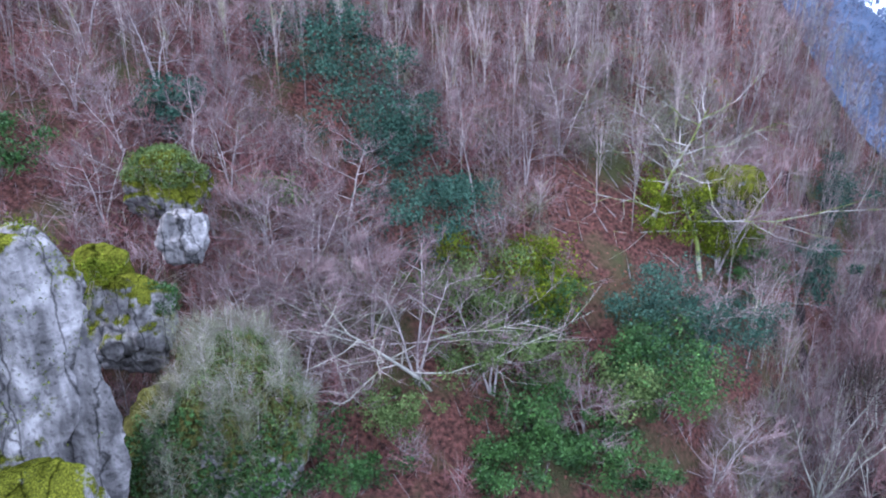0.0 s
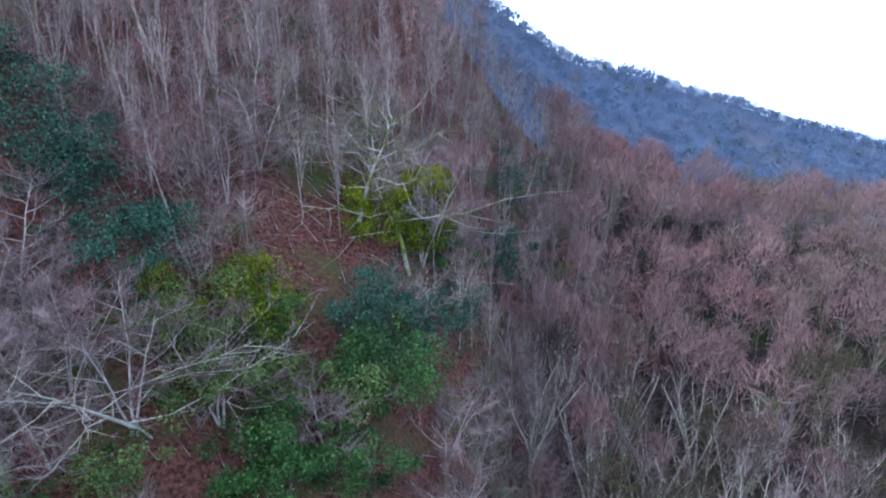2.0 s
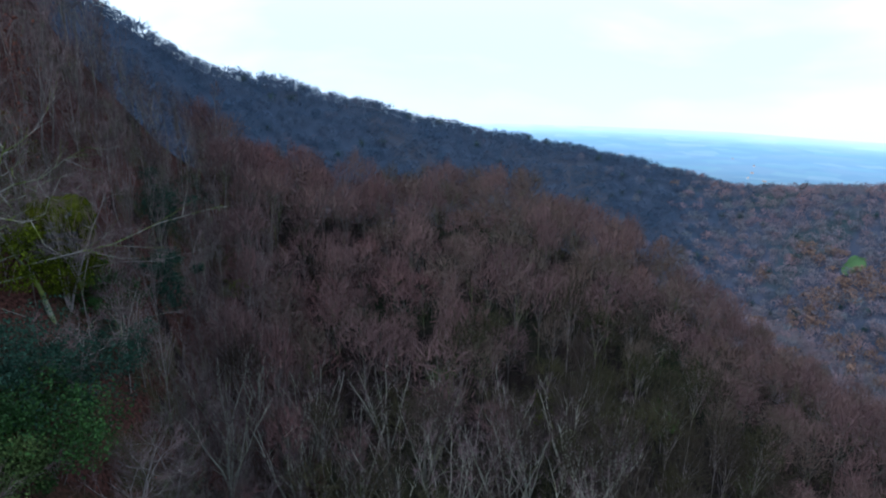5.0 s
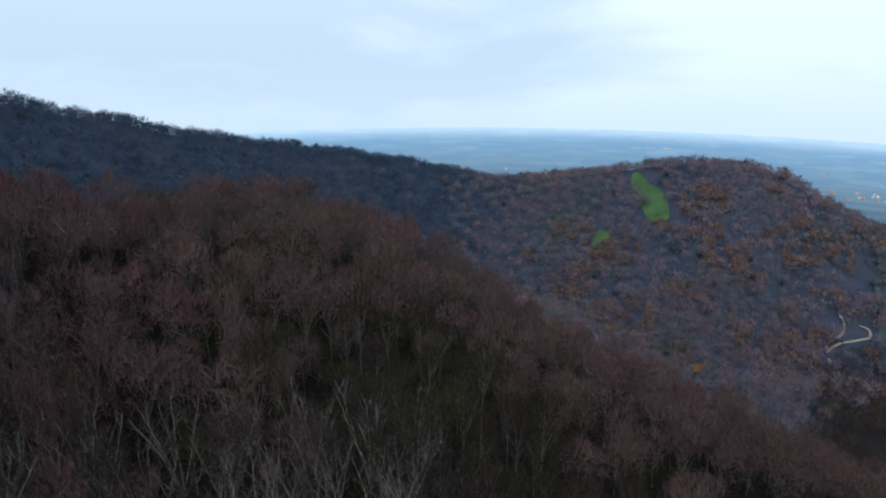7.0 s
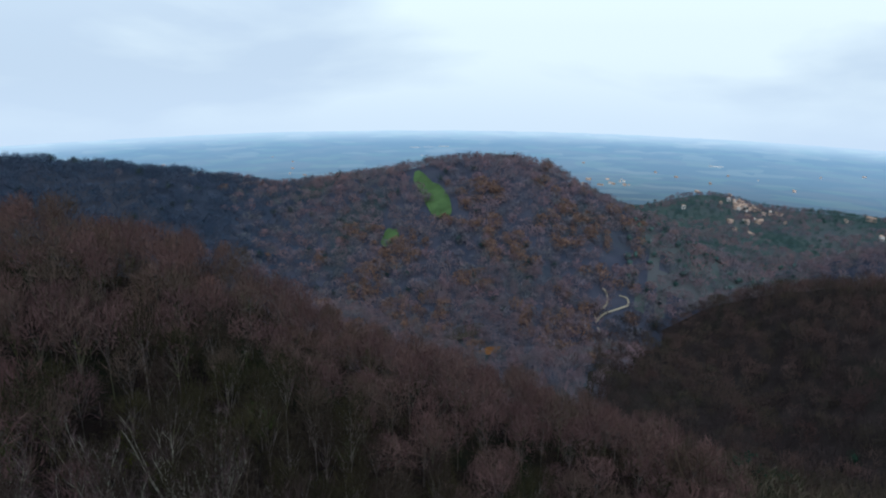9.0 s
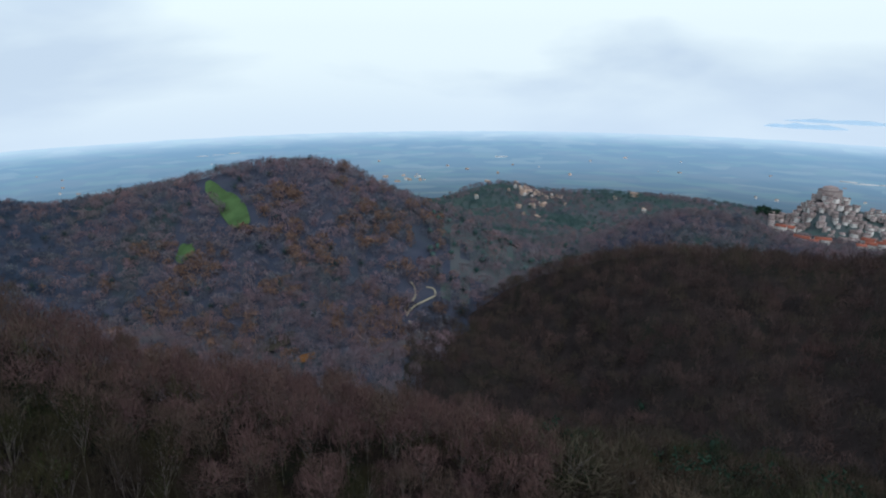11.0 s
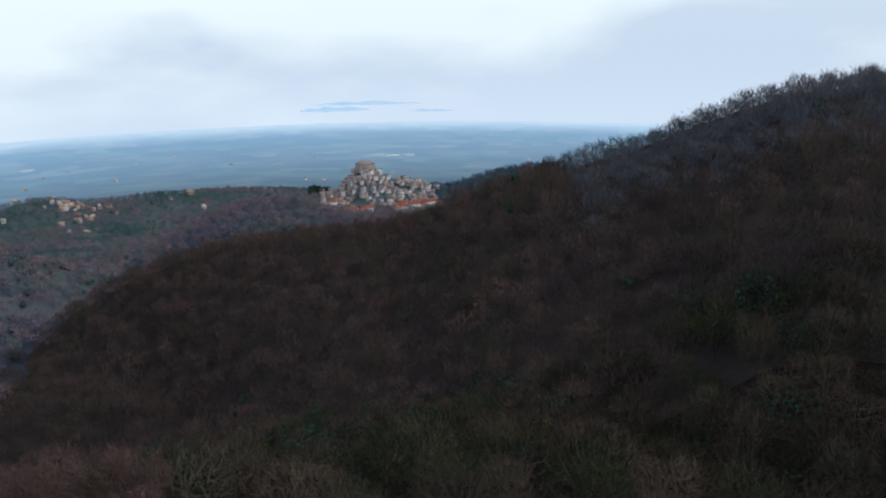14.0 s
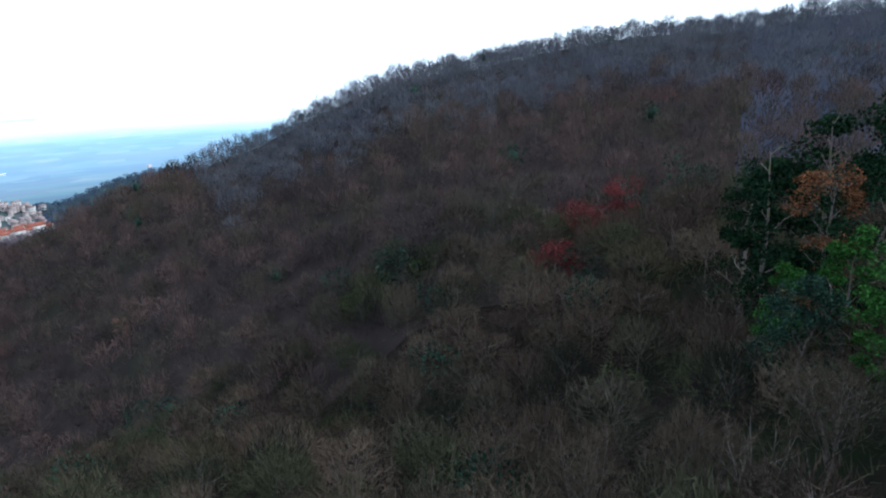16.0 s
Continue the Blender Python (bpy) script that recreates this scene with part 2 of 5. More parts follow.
def rock_material(name, cover, moss=(0.085, 0.09, 0.010)):
    """Limestone with moss where it faces the sky; cover says how much of it."""
    m = material(name, (0.135, 0.127, 0.125), (0.062, 0.059, 0.058), 2.2, 0.9, 12, (0.180, 0.170, 0.166), 0.9, (0.54, 0.64), 1.0, 4.0)
    t = m.node_tree
    L, bs = t.links.new, t.nodes["Principled BSDF"]
    tc, geo = t.nodes.new("ShaderNodeTexCoord"), t.nodes.new("ShaderNodeNewGeometry")
    sep = t.nodes.new("ShaderNodeSeparateXYZ")
    L(geo.outputs["Normal"], sep.inputs[0])
    n1, n2, n3 = (t.nodes.new("ShaderNodeTexNoise") for _ in range(3))
    for n, sc in ((n1, 1.3), (n2, 7.0), (n3, 22.0)):
        n.inputs["Scale"].default_value, n.inputs["Detail"].default_value = sc, 8
        L(tc.outputs["Object"], n.inputs["Vector"])
    total = None
    for node, out, k in ((sep, "Z", .5), (n1, "Fac", 1.6), (n2, "Fac", .7)):
        ma = t.nodes.new("ShaderNodeMath")
        ma.operation = "MULTIPLY_ADD"
        L(node.outputs[out], ma.inputs[0])
        ma.inputs[1].default_value = k
        if total:
            L(total, ma.inputs[2])
        else:
            ma.inputs[2].default_value = cover - 1.6
        total = ma.outputs[0]
    r = t.nodes.new("ShaderNodeMapRange")
    r.inputs["From Min"].default_value, r.inputs["From Max"].default_value = 0.0, 0.16
    L(total, r.inputs["Value"])
    ramp = t.nodes.new("ShaderNodeValToRGB")
    e = ramp.color_ramp.elements
    e[0].position, e[0].color = .3, (0.012, 0.015, 0.004, 1)
    e[1].position, e[1].color = .72, (*moss, 1)
    e.new(.5).color = (*(m_ * .42 for m_ in moss), 1)
    L(n3.outputs["Fac"], ramp.inputs["Fac"])
    mix = t.nodes.new("ShaderNodeMix")
    mix.data_type = "RGBA"
    L(r.outputs["Result"], mix.inputs[0])
    L(bs.inputs["Base Color"].links[0].from_socket, mix.inputs[6])
    L(ramp.outputs["Color"], mix.inputs[7])
    L(mix.outputs[2], bs.inputs["Base Color"])
    mp = t.nodes.new("ShaderNodeMapping")
    mp.inputs["Scale"].default_value = (1.5, 1.5, .16)
    L(tc.outputs["Object"], mp.inputs["Vector"])
    grime, joint = t.nodes.new("ShaderNodeTexNoise"), t.nodes.new("ShaderNodeTexVoronoi")
    grime.inputs["Scale"].default_value, grime.inputs["Detail"].default_value = 1.8, 9
    joint.feature = "DISTANCE_TO_EDGE"
    joint.inputs["Scale"].default_value = .55
    L(mp.outputs["Vector"], grime.inputs["Vector"])
    warp = t.nodes.new("ShaderNodeVectorMath")
    warp.operation = "MULTIPLY_ADD"
    L(n1.outputs["Color"], warp.inputs[0])
    warp.inputs[1].default_value = (.7, .7, .7)
    L(mp.outputs["Vector"], warp.inputs[2])
    L(warp.outputs["Vector"], joint.inputs["Vector"])
    cur = bs.inputs["Base Color"].links[0].from_socket
    for src, lo, hi, dark in ((grime.outputs["Fac"], .38, .56, .5), (joint.outputs["Distance"], 0.0, .035, .22), (n2.outputs["Fac"], .36, .44, .6)):
        mr = t.nodes.new("ShaderNodeMapRange")
        mr.inputs["From Min"].default_value, mr.inputs["From Max"].default_value, mr.inputs["To Min"].default_value = lo, hi, dark
        L(src, mr.inputs["Value"])
        sc = t.nodes.new("ShaderNodeVectorMath")
        sc.operation = "SCALE"
        L(cur, sc.inputs[0])
        L(mr.outputs["Result"], sc.inputs["Scale"])
        cur = sc.outputs["Vector"]
    L(cur, bs.inputs["Base Color"])
    return m


BARE_ROCK, ROCK, MOSSY_ROCK, MOSS_ROCK = (rock_material(n, c) for n, c in (("bare_limestone", -.10), ("limestone", .12), ("mossy_limestone", .35), ("moss_covered_rock", .62)))
DRY_MOSS_ROCK = rock_material("dry_moss_rock", .60, (0.075, 0.072, 0.022))
TWIG_RED = material("red_brown_twigs", (0.120, 0.058, 0.055), (0.062, 0.030, 0.030), 0.6, 0.95, 3, island=0.35)
TWIG_MOSS = material("grey_green_twigs", (0.096, 0.098, 0.066), (0.050, 0.050, 0.034), 0.6, 0.95, 3, island=0.35)
LEAF_OAK = material("evergreen_oak_leaves", (0.012, 0.026, 0.013), (0.006, 0.013, 0.008), 0.3, 0.8, 4, island=0.5)
# flank-top twigs: TWIG_FAR lightened and blued, haze put into the colour
TWIG_CREST_HAZE = material("twigs_crest_haze", (0.082, 0.078, 0.096), (0.059, 0.061, 0.083), 0.03, 0.95, 4, island=0.1, tints=((0.093, 0.078, 0.091), (0.063, 0.067, 0.088), (0.080, 0.083, 0.096), (0.066, 0.072, 0.080), (0.100, 0.088, 0.100)))
COPPICE_BARK = material("pale_coppice_bark", (0.255, 0.246, 0.212), (0.145, 0.140, 0.119), 2.0, 0.9, 5, (0.111, 0.119, 0.051), 0.5, (0.56, 0.7), rand=0.3)
MOSSY_BARK = material("mossy_bark", (0.10, 0.12, 0.03), (0.045, 0.05, 0.02), 3.0, 0.95, 6, (0.15, 0.14, 0.13), 0.8, (0.42, 0.54))
BARE_SOIL = material("ploughed_field", (0.182, 0.084, 0.032), (0.112, 0.056, 0.025), 0.15, 0.95, 6)
GRAVEL = material("pale_track", (0.288, 0.256, 0.192), (0.208, 0.184, 0.144), 0.2, 0.95, 6)
# town stone, greyed and muted to put distance haze into its colour
TOWN_WALL = material("hazed_stone_wall", (0.44, 0.37, 0.35), (0.31, 0.27, 0.27), 0.3, 0.9, 5, rand=0.35)
PLASTER = material("plaster_wall", (0.54, 0.42, 0.35), (0.40, 0.31, 0.27), 0.3, 0.9, 5, rand=0.35)
PALE_WALL = material("pale_wall", (0.66, 0.63, 0.60), (0.50, 0.48, 0.47), 0.3, 0.9, 5, rand=0.2)
TILES = material("roof_tiles", (0.24, 0.18, 0.17), (0.17, 0.14, 0.14), 0.4, 0.9, 5, rand=0.35)
RED_TILES = material("red_roof_tiles", (0.269, 0.099, 0.068), (0.192, 0.068, 0.052), 0.4, 0.9, 5, rand=0.2)


# ---------------------------------------------------------------- terrain
def polar(az, r, el):
    a, e = radians(az), radians(el)
    return (r * math.sin(a), r * math.cos(a), r * math.tan(e))


# crest lines: azimuth, distance, elevation of the ground, slope towards the eye, slope away from it
SPUR = [(-75, 90, 16, .8, .3), (-50, 90, 17, .8, .3), (-20, 87, 15, .78, .3), (3, 82, 8, .75, .3), (12, 82, -4.6, .5, .4), (16.5, 88, -10, .4, .4),
        (21.5, 96, -13, .28, .45), (31, 108, -16.4, .12, .5), (40, 112, -17, .08, .5), (45, 112, -18.2, .05, .5),
        (54, 112, -20.7, .03, .65), (60.4, 110, -23.8, .02, .7), (66, 105, -27.6, 0, .7), (76.6, 98, -31.3, 0, .7), (91.6, 88, -36.3, 0, .7),
        (110, 80, -40, 0, .6), (130, 72, -42, 0, .5), (160, 62, -44, 0, .4), (176, 66, -38, 0, .2), (190, 72, -28, .1, .1), (205, 78, -16, .3, .1), (230, 80, -3, .5, .2), (265, 90, 10, .7, .2),
        (285, 90, 15, .8, .3)]
FAR = [(-10, 420, 8, .4, .3), (8, 470, 2.5, .4, .3), (15.3, 500, -1.6, .4, .3), (18.9, 530, -3.8, .4, .3), (27.7, 600, -6.1, .4, .3),
       (39.6, 690, -9.0, .38, .3), (48.5, 740, -10.4, .36, .3), (55, 780, -11.5, .34, .3), (61.5, 800, -12.7, .3, .3), (68, 790, -12.2, .3, .3), (73, 780, -12, .3, .3)]
HILL = [(57, 800, -13.6, .3, .3), (63, 790, -12.7, .3, .3), (67, 760, -12.1, .3, .3), (71, 730, -11.5, .34, .4), (78.4, 700, -10.6, .36, .4), (82.4, 690, -11.2, .36, .4), (86, 680, -12.9, .36, .4),
        (92.4, 660, -15.7, .34, .4), (99, 640, -19, .3, .3)]
FLANK = [(89, 545, -24.4, .3, .4), (94, 520, -22.6, .25, .4), (101, 480, -20, .2, .4), (108, 430, -18.4, .15, .4), (116, 385, -17.9, .12, .4),
         (122.5, 365, -17.8, .12, .4), (126, 360, -16.8, .14, .4), (129, 355, -15.6, .16, .4), (132, 355, -14.3, .14, .4), (136.4, 355, -12.8, .14, .4), (143.4, 372, -10.4, .14, .4),
         (150, 390, -7.3, .15, .4), (155, 395, -5.4, .15, .4), (160, 400, -4.5, .15, .4), (167, 420, -3.2, .15, .4), (175.5, 430, -2.0, .15, .4),
         (185, 440, -.9, .15, .4), (230, 450, 6, .3, .4)]
SHOULDER = [(95, 870, -19.4, .3, .35), (99, 850, -18.6, .3, .35), (102, 830, -17.8, .3, .35), (105.6, 810, -16.3, .3, .35), (108, 800, -15.3, .3, .35), (111, 800, -14.5, .3, .35),
            (115.5, 820, -14.7, .3, .35), (118.5, 860, -15.9, .3, .3), (128, 880, -16.8, .3, .3), (140, 900, -14.5, .3, .3)]
KNOLL = [(87, 1390, -15.0, .12, .3), (89.5, 1370, -14.3, .12, .3), (92.5, 1350, -13.3, .13, .3), (95.5, 1335, -12.6, .13, .3), (97.5, 1330, -12.75, .13, .3), (100.3, 1320, -13.2, .13, .3),
         (104.5, 1300, -13.1, .12, .3), (108, 1290, -13.2, .12, .3), (113.9, 1280, -13.5, .12, .3), (117.5, 1280, -13.9, .12, .3)]
TOWN = [(116.6, 1290, -14.5, .3, .3), (118.2, 1300, -14.0, .35, .4), (119.6, 1305, -12.7, .4, .4), (120.5, 1310, -11.9, .4, .4), (121.3, 1310, -11.9, .4, .4), (122.6, 1310, -12.7, .3, .4),
        (124.4, 1300, -13.0, .25, .4), (126.2, 1300, -13.5, .2, .3), (128.2, 1320, -13.4, .2, .3), (132.8, 1330, -12.0, .2, .3), (137, 1330, -11.6, .2, .3)]
VALLEY = [(200, 120, -66), (175, 125, -70), (155, 150, -82), (140, 190, -104), (125, 230, -128), (110, 290, -160), (97, 360, -190), (84, 430, -210),
          (88, 600, -243)]


def crest(rows):
    """A crest line as smooth tables over the azimuth: azimuth, distance, height, slope in, slope out."""
    base = np.array([(a, r, r * math.tan(radians(e)), si, so) for a, r, e, si, so in rows])
    out = []
    for i in range(len(base) - 1):
        p0, p1, p2, p3 = base[max(i - 1, 0)], base[i], base[i + 1], base[min(i + 2, len(base) - 1)]
        m1, m2 = ((b - a) / (b[0] - a[0] + 1e-9) * (p2[0] - p1[0]) for a, b in ((p0, p2), (p1, p3)))
        for u in (0, .25, .5, .75):
            v = (2 * u ** 3 - 3 * u ** 2 + 1) * p1 + (u ** 3 - 2 * u ** 2 + u) * m1 + (3 * u ** 2 - 2 * u ** 3) * p2 + (u ** 3 - u ** 2) * m2
            v[0] = p1[0] + u * (p2[0] - p1[0])
            out.append(v)
    out.append(base[-1])
    return np.array(out)


def nearest(line, x, y):
    best = np.full(x.shape, 1e18)
    vals = np.zeros((line.shape[1],) + x.shape)
    for a, b in zip(line[:-1], line[1:]):
        dx, dy = b[0] - a[0], b[1] - a[1]
        u = np.clip(((x - a[0]) * dx + (y - a[1]) * dy) / (dx * dx + dy * dy), 0, 1)
        d = (x - a[0] - u * dx) ** 2 + (y - a[1] - u * dy) ** 2
        w = d < best
        best = np.where(w, d, best)
        for k in range(line.shape[1]):
            vals[k] = np.where(w, a[k] + u * (b[k] - a[k]), vals[k])
    return np.sqrt(best), vals


CRESTS = [(crest(SPUR), 5.0), (crest(FAR), 25.0), (crest(HILL), 30.0), (crest(FLANK), 25.0), (crest(SHOULDER), 25.0), (crest(TOWN), 15.0), (crest(KNOLL), 40.0)]
VLINE = np.array([(r * math.sin(radians(a)), r * math.cos(radians(a)), z) for a, r, z in VALLEY])
FLOOR_R = [0, 430, 600, 900, 1300, 1500, 2200, 3000, 4000, 4950]
FLOOR_Z = [-60, -210, -245, -285, -334, -358, -474, -585, -664, -708]


def lumps(x, y):
    """Gentle unevenness of the ground."""
    return (np.sin(x * .19 + 1.3) * np.cos(y * .16 + .4) * .5 + np.sin(x * .071 - y * .053) * 1.0
            + np.sin(x * .41 + y * .37) * .22)


def height(x, y):
    x, y = np.asarray(x, float), np.asarray(y, float)
    r = np.hypot(x, y)
    d, v = nearest(VLINE, x, y)
    u = np.clip((r - 480) / 300, 0, 1)
    u = u * u * (3 - 2 * u)
    z = (v[2] - 6) * (1 - u) + np.interp(r, FLOOR_R, FLOOR_Z) * u
    az = np.degrees(np.arctan2(x, y))
    az = np.where(az < -75, az + 360, az)
    for line, soft in CRESTS:
        cr, cz, si, so = (np.interp(az, line[:, 0], line[:, k]) for k in (1, 2, 3, 4))
        d = r - cr
        beyond = np.radians(np.maximum(0, np.maximum(line[0, 0] - az, az - line[-1, 0]))) * r
        c = cz - np.where(d < 0, si, so) * (np.sqrt(d * d + soft * soft) - soft) - .35 * beyond
        k = np.minimum(6.0, 1 + r * .02)
        h = np.clip(.5 + .5 * (c - z) / k, 0, 1)
        z = z * (1 - h) + c * h + k * h * (1 - h)
    hollow = 7 * np.exp(-((x + 18.2) ** 2 + (y - 19.0) ** 2) / 7) + 5 * np.exp(-((x + 20.5) ** 2 + (y - 22.5) ** 2) / 5)
    return z - hollow + lumps(x, y) * np.clip(r / 60, .3, 1.5)


def spot(az, r, dz=0.0):
    x, y = r * math.sin(radians(az)), r * math.cos(radians(az))
    return Vector((x, y, float(height(x, y)) + dz))


def mesh_of(name, verts, faces, mats, smooth=False, index=None):
    me = bpy.data.meshes.new(name)
    verts, faces = np.asarray(verts, np.float32), np.asarray(faces, np.int32)
    me.vertices.add(len(verts))
    me.vertices.foreach_set("co", verts.ravel())
    n = faces.shape[1]
    me.loops.add(faces.size)
    me.loops.foreach_set("vertex_index", faces.ravel())
    me.polygons.add(len(faces))
    me.polygons.foreach_set("loop_start", np.arange(0, faces.size, n, dtype=np.int32))
    for m in (mats if isinstance(mats, (list, tuple)) else [mats]):
        me.materials.append(m)
    if index is not None:
        me.polygons.foreach_set("material_index", np.asarray(index, np.int32))
    me.update(calc_edges=True)
    me.validate()
    if smooth:
        me.polygons.foreach_set("use_smooth", np.ones(len(faces), bool))
    return me


def polar_sheet(radii, az0, az1, count):
    az = np.radians(np.linspace(az0, az1, count))
    R, A = np.meshgrid(np.array(radii), az, indexing="ij")
    X, Y = R * np.sin(A) + .6, R * np.cos(A) - .4
    V = np.stack([X, Y, height(X, Y)], -1).reshape(-1, 3)
    i, j = np.meshgrid(np.arange(len(radii) - 1), np.arange(count - 1), indexing="ij")
    a = (i * count + j).ravel()
    return V, np.stack([a, a + 1, a + count + 1, a + count], -1)


ground_r = np.concatenate([[0.01], np.geomspace(4, 4900, 190)])
GV, GF = polar_sheet(ground_r, 0, 360, 421)
GF = GF[:, ::-1]
g_r, g_a = np.hypot(*GV[GF[:, 0], :2].T), np.degrees(np.arctan2(*GV[GF[:, 0], :2].T))
g_rand = np.random.default_rng(2).uniform(size=len(g_r))
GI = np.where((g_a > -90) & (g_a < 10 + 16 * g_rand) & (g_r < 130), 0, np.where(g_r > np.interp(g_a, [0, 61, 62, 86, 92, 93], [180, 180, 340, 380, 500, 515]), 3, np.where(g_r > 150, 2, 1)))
GI = np.where(((g_r > 540 + 60 * g_rand) & (g_a > 89.5 + 4 * g_rand) & (g_a < 103)) | (g_r > 960), 4, GI)
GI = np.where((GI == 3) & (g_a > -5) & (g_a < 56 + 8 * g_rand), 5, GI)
far_face = (g_r > 1480) & (g_a > 2)
ground = new("ground", mesh_of("ground", GV, GF[~far_face], [LITTER, HUMUS, FLANK_FLOOR, HILL_FLOOR_HAZE, PASTURE_HAZE, RIDGE_FLOOR_HAZE], True, GI[~far_face]))
tagged(ground, "steep wooded hillsides with red-brown leaf litter falling to a plain", "ground", kind="structure")
tagged(new("backdrop", mesh_of("backdrop", GV, GF[far_face], PLAIN, True)), "blue-green plain of fields with painted haze glow, fading into cloud", "plain", kind="structure")


# ---------------------------------------------------------------- building blocks
def part(name, me, parent, label=""):
    ob = new(name, me)
    ob.parent = parent
    return tagged(ob, label)


class Geo:
    """Triangles gathered piece by piece."""

    def __init__(self):
        self.v, self.f, self.n = [], [], 0

    def add(self, v, f):
        self.v.append(np.asarray(v, float))
        self.f.append(np.asarray(f, int) + self.n)
        self.n += len(v)

    def arrays(self):
        return np.concatenate(self.v), np.concatenate(self.f)

    def tube(self, pts, radii, sides):
        pts = np.asarray(pts, float)
        n = len(pts)
        t = np.gradient(pts, axis=0)
        t /= np.linalg.norm(t, axis=1)[:, None] + 1e-9
        ref = np.where(np.abs(t[:, 2:3]) > .9, [[1., 0, 0]], [[0, 0, 1.]])
        a = np.cross(t, ref)
        a /= np.linalg.norm(a, axis=1)[:, None] + 1e-9
        b = np.cross(t, a)
        k = np.arange(sides) * 2 * np.pi / sides
        ring = pts[:, None] + np.asarray(radii)[:, None, None] * (np.cos(k)[None, :, None] * a[:, None] + np.sin(k)[None, :, None] * b[:, None])
        i, j = np.meshgrid(np.arange(n - 1), np.arange(sides), indexing="ij")
        p, q = (i * sides + j).ravel(), (i * sides + (j + 1) % sides).ravel()
        self.add(ring.reshape(-1, 3), np.concatenate([np.stack([p, q, q + sides], -1), np.stack([p, q + sides, p + sides], -1)]))

    def spikes(self, base, tip, width):
        """Slender three-sided cones from base to tip."""
        base, tip = np.asarray(base, float), np.asarray(tip, float)
        t = tip - base
        t /= np.linalg.norm(t, axis=1)[:, None] + 1e-9
        a = np.cross(t, np.where(np.abs(t[:, 2:3]) > .9, [[1., 0, 0]], [[0, 0, 1.]]))
        a /= np.linalg.norm(a, axis=1)[:, None] + 1e-9
        b = np.cross(t, a)
        w = np.broadcast_to(np.asarray(width, float).reshape(-1, 1), (len(base), 1))
        ring = [base + w * (math.cos(k) * a + math.sin(k) * b) for k in (0, 2.094, 4.189)]
        v = np.stack([*ring, tip], 1).reshape(-1, 3)
        o = np.arange(len(base))[:, None, None] * 4
        self.add(v, (o + np.array([[0, 1, 3], [1, 2, 3], [2, 0, 3]])[None]).reshape(-1, 3))

    def slivers(self, base, tip, width, rng, out):
        """Single thin triangles, for twigs far off, spread over the outside of a crown."""
        t = tip - base
        s = np.cross(t, out + rng.normal(0, .35, t.shape))
        s *= (width / (np.linalg.norm(s, axis=1) + 1e-9))[:, None]
        v = np.stack([base - s, base + s, tip], 1).reshape(-1, 3)
        self.add(v, np.arange(len(v)).reshape(-1, 3))

    def leaves(self, at, size, rng, flat=0.0):
        """Small folded leaves, two triangles each."""
        n = len(at)
        a = rng.normal(size=(n, 3))
        a[:, 2] -= .25
        a /= np.linalg.norm(a, axis=1)[:, None]
        nrm = rng.normal(size=(n, 3)) + np.array([0, 0, flat])
        b = np.cross(nrm, a)
        b /= np.linalg.norm(b, axis=1)[:, None] + 1e-9
        s = (size * rng.uniform(.6, 1.3, n))[:, None]
        c = np.cross(a, b) * s * .12
        v = np.stack([at - a * s * .5, at + b * s * .32 + c, at + a * s * .5, at - b * s * .32 + c], 1).reshape(-1, 3)
        o = np.arange(n)[:, None, None] * 4
        self.add(v, (o + np.array([[0, 1, 2], [0, 2, 3]])[None]).reshape(-1, 3))


def unit(v):
    return v / (np.linalg.norm(v) + 1e-9)


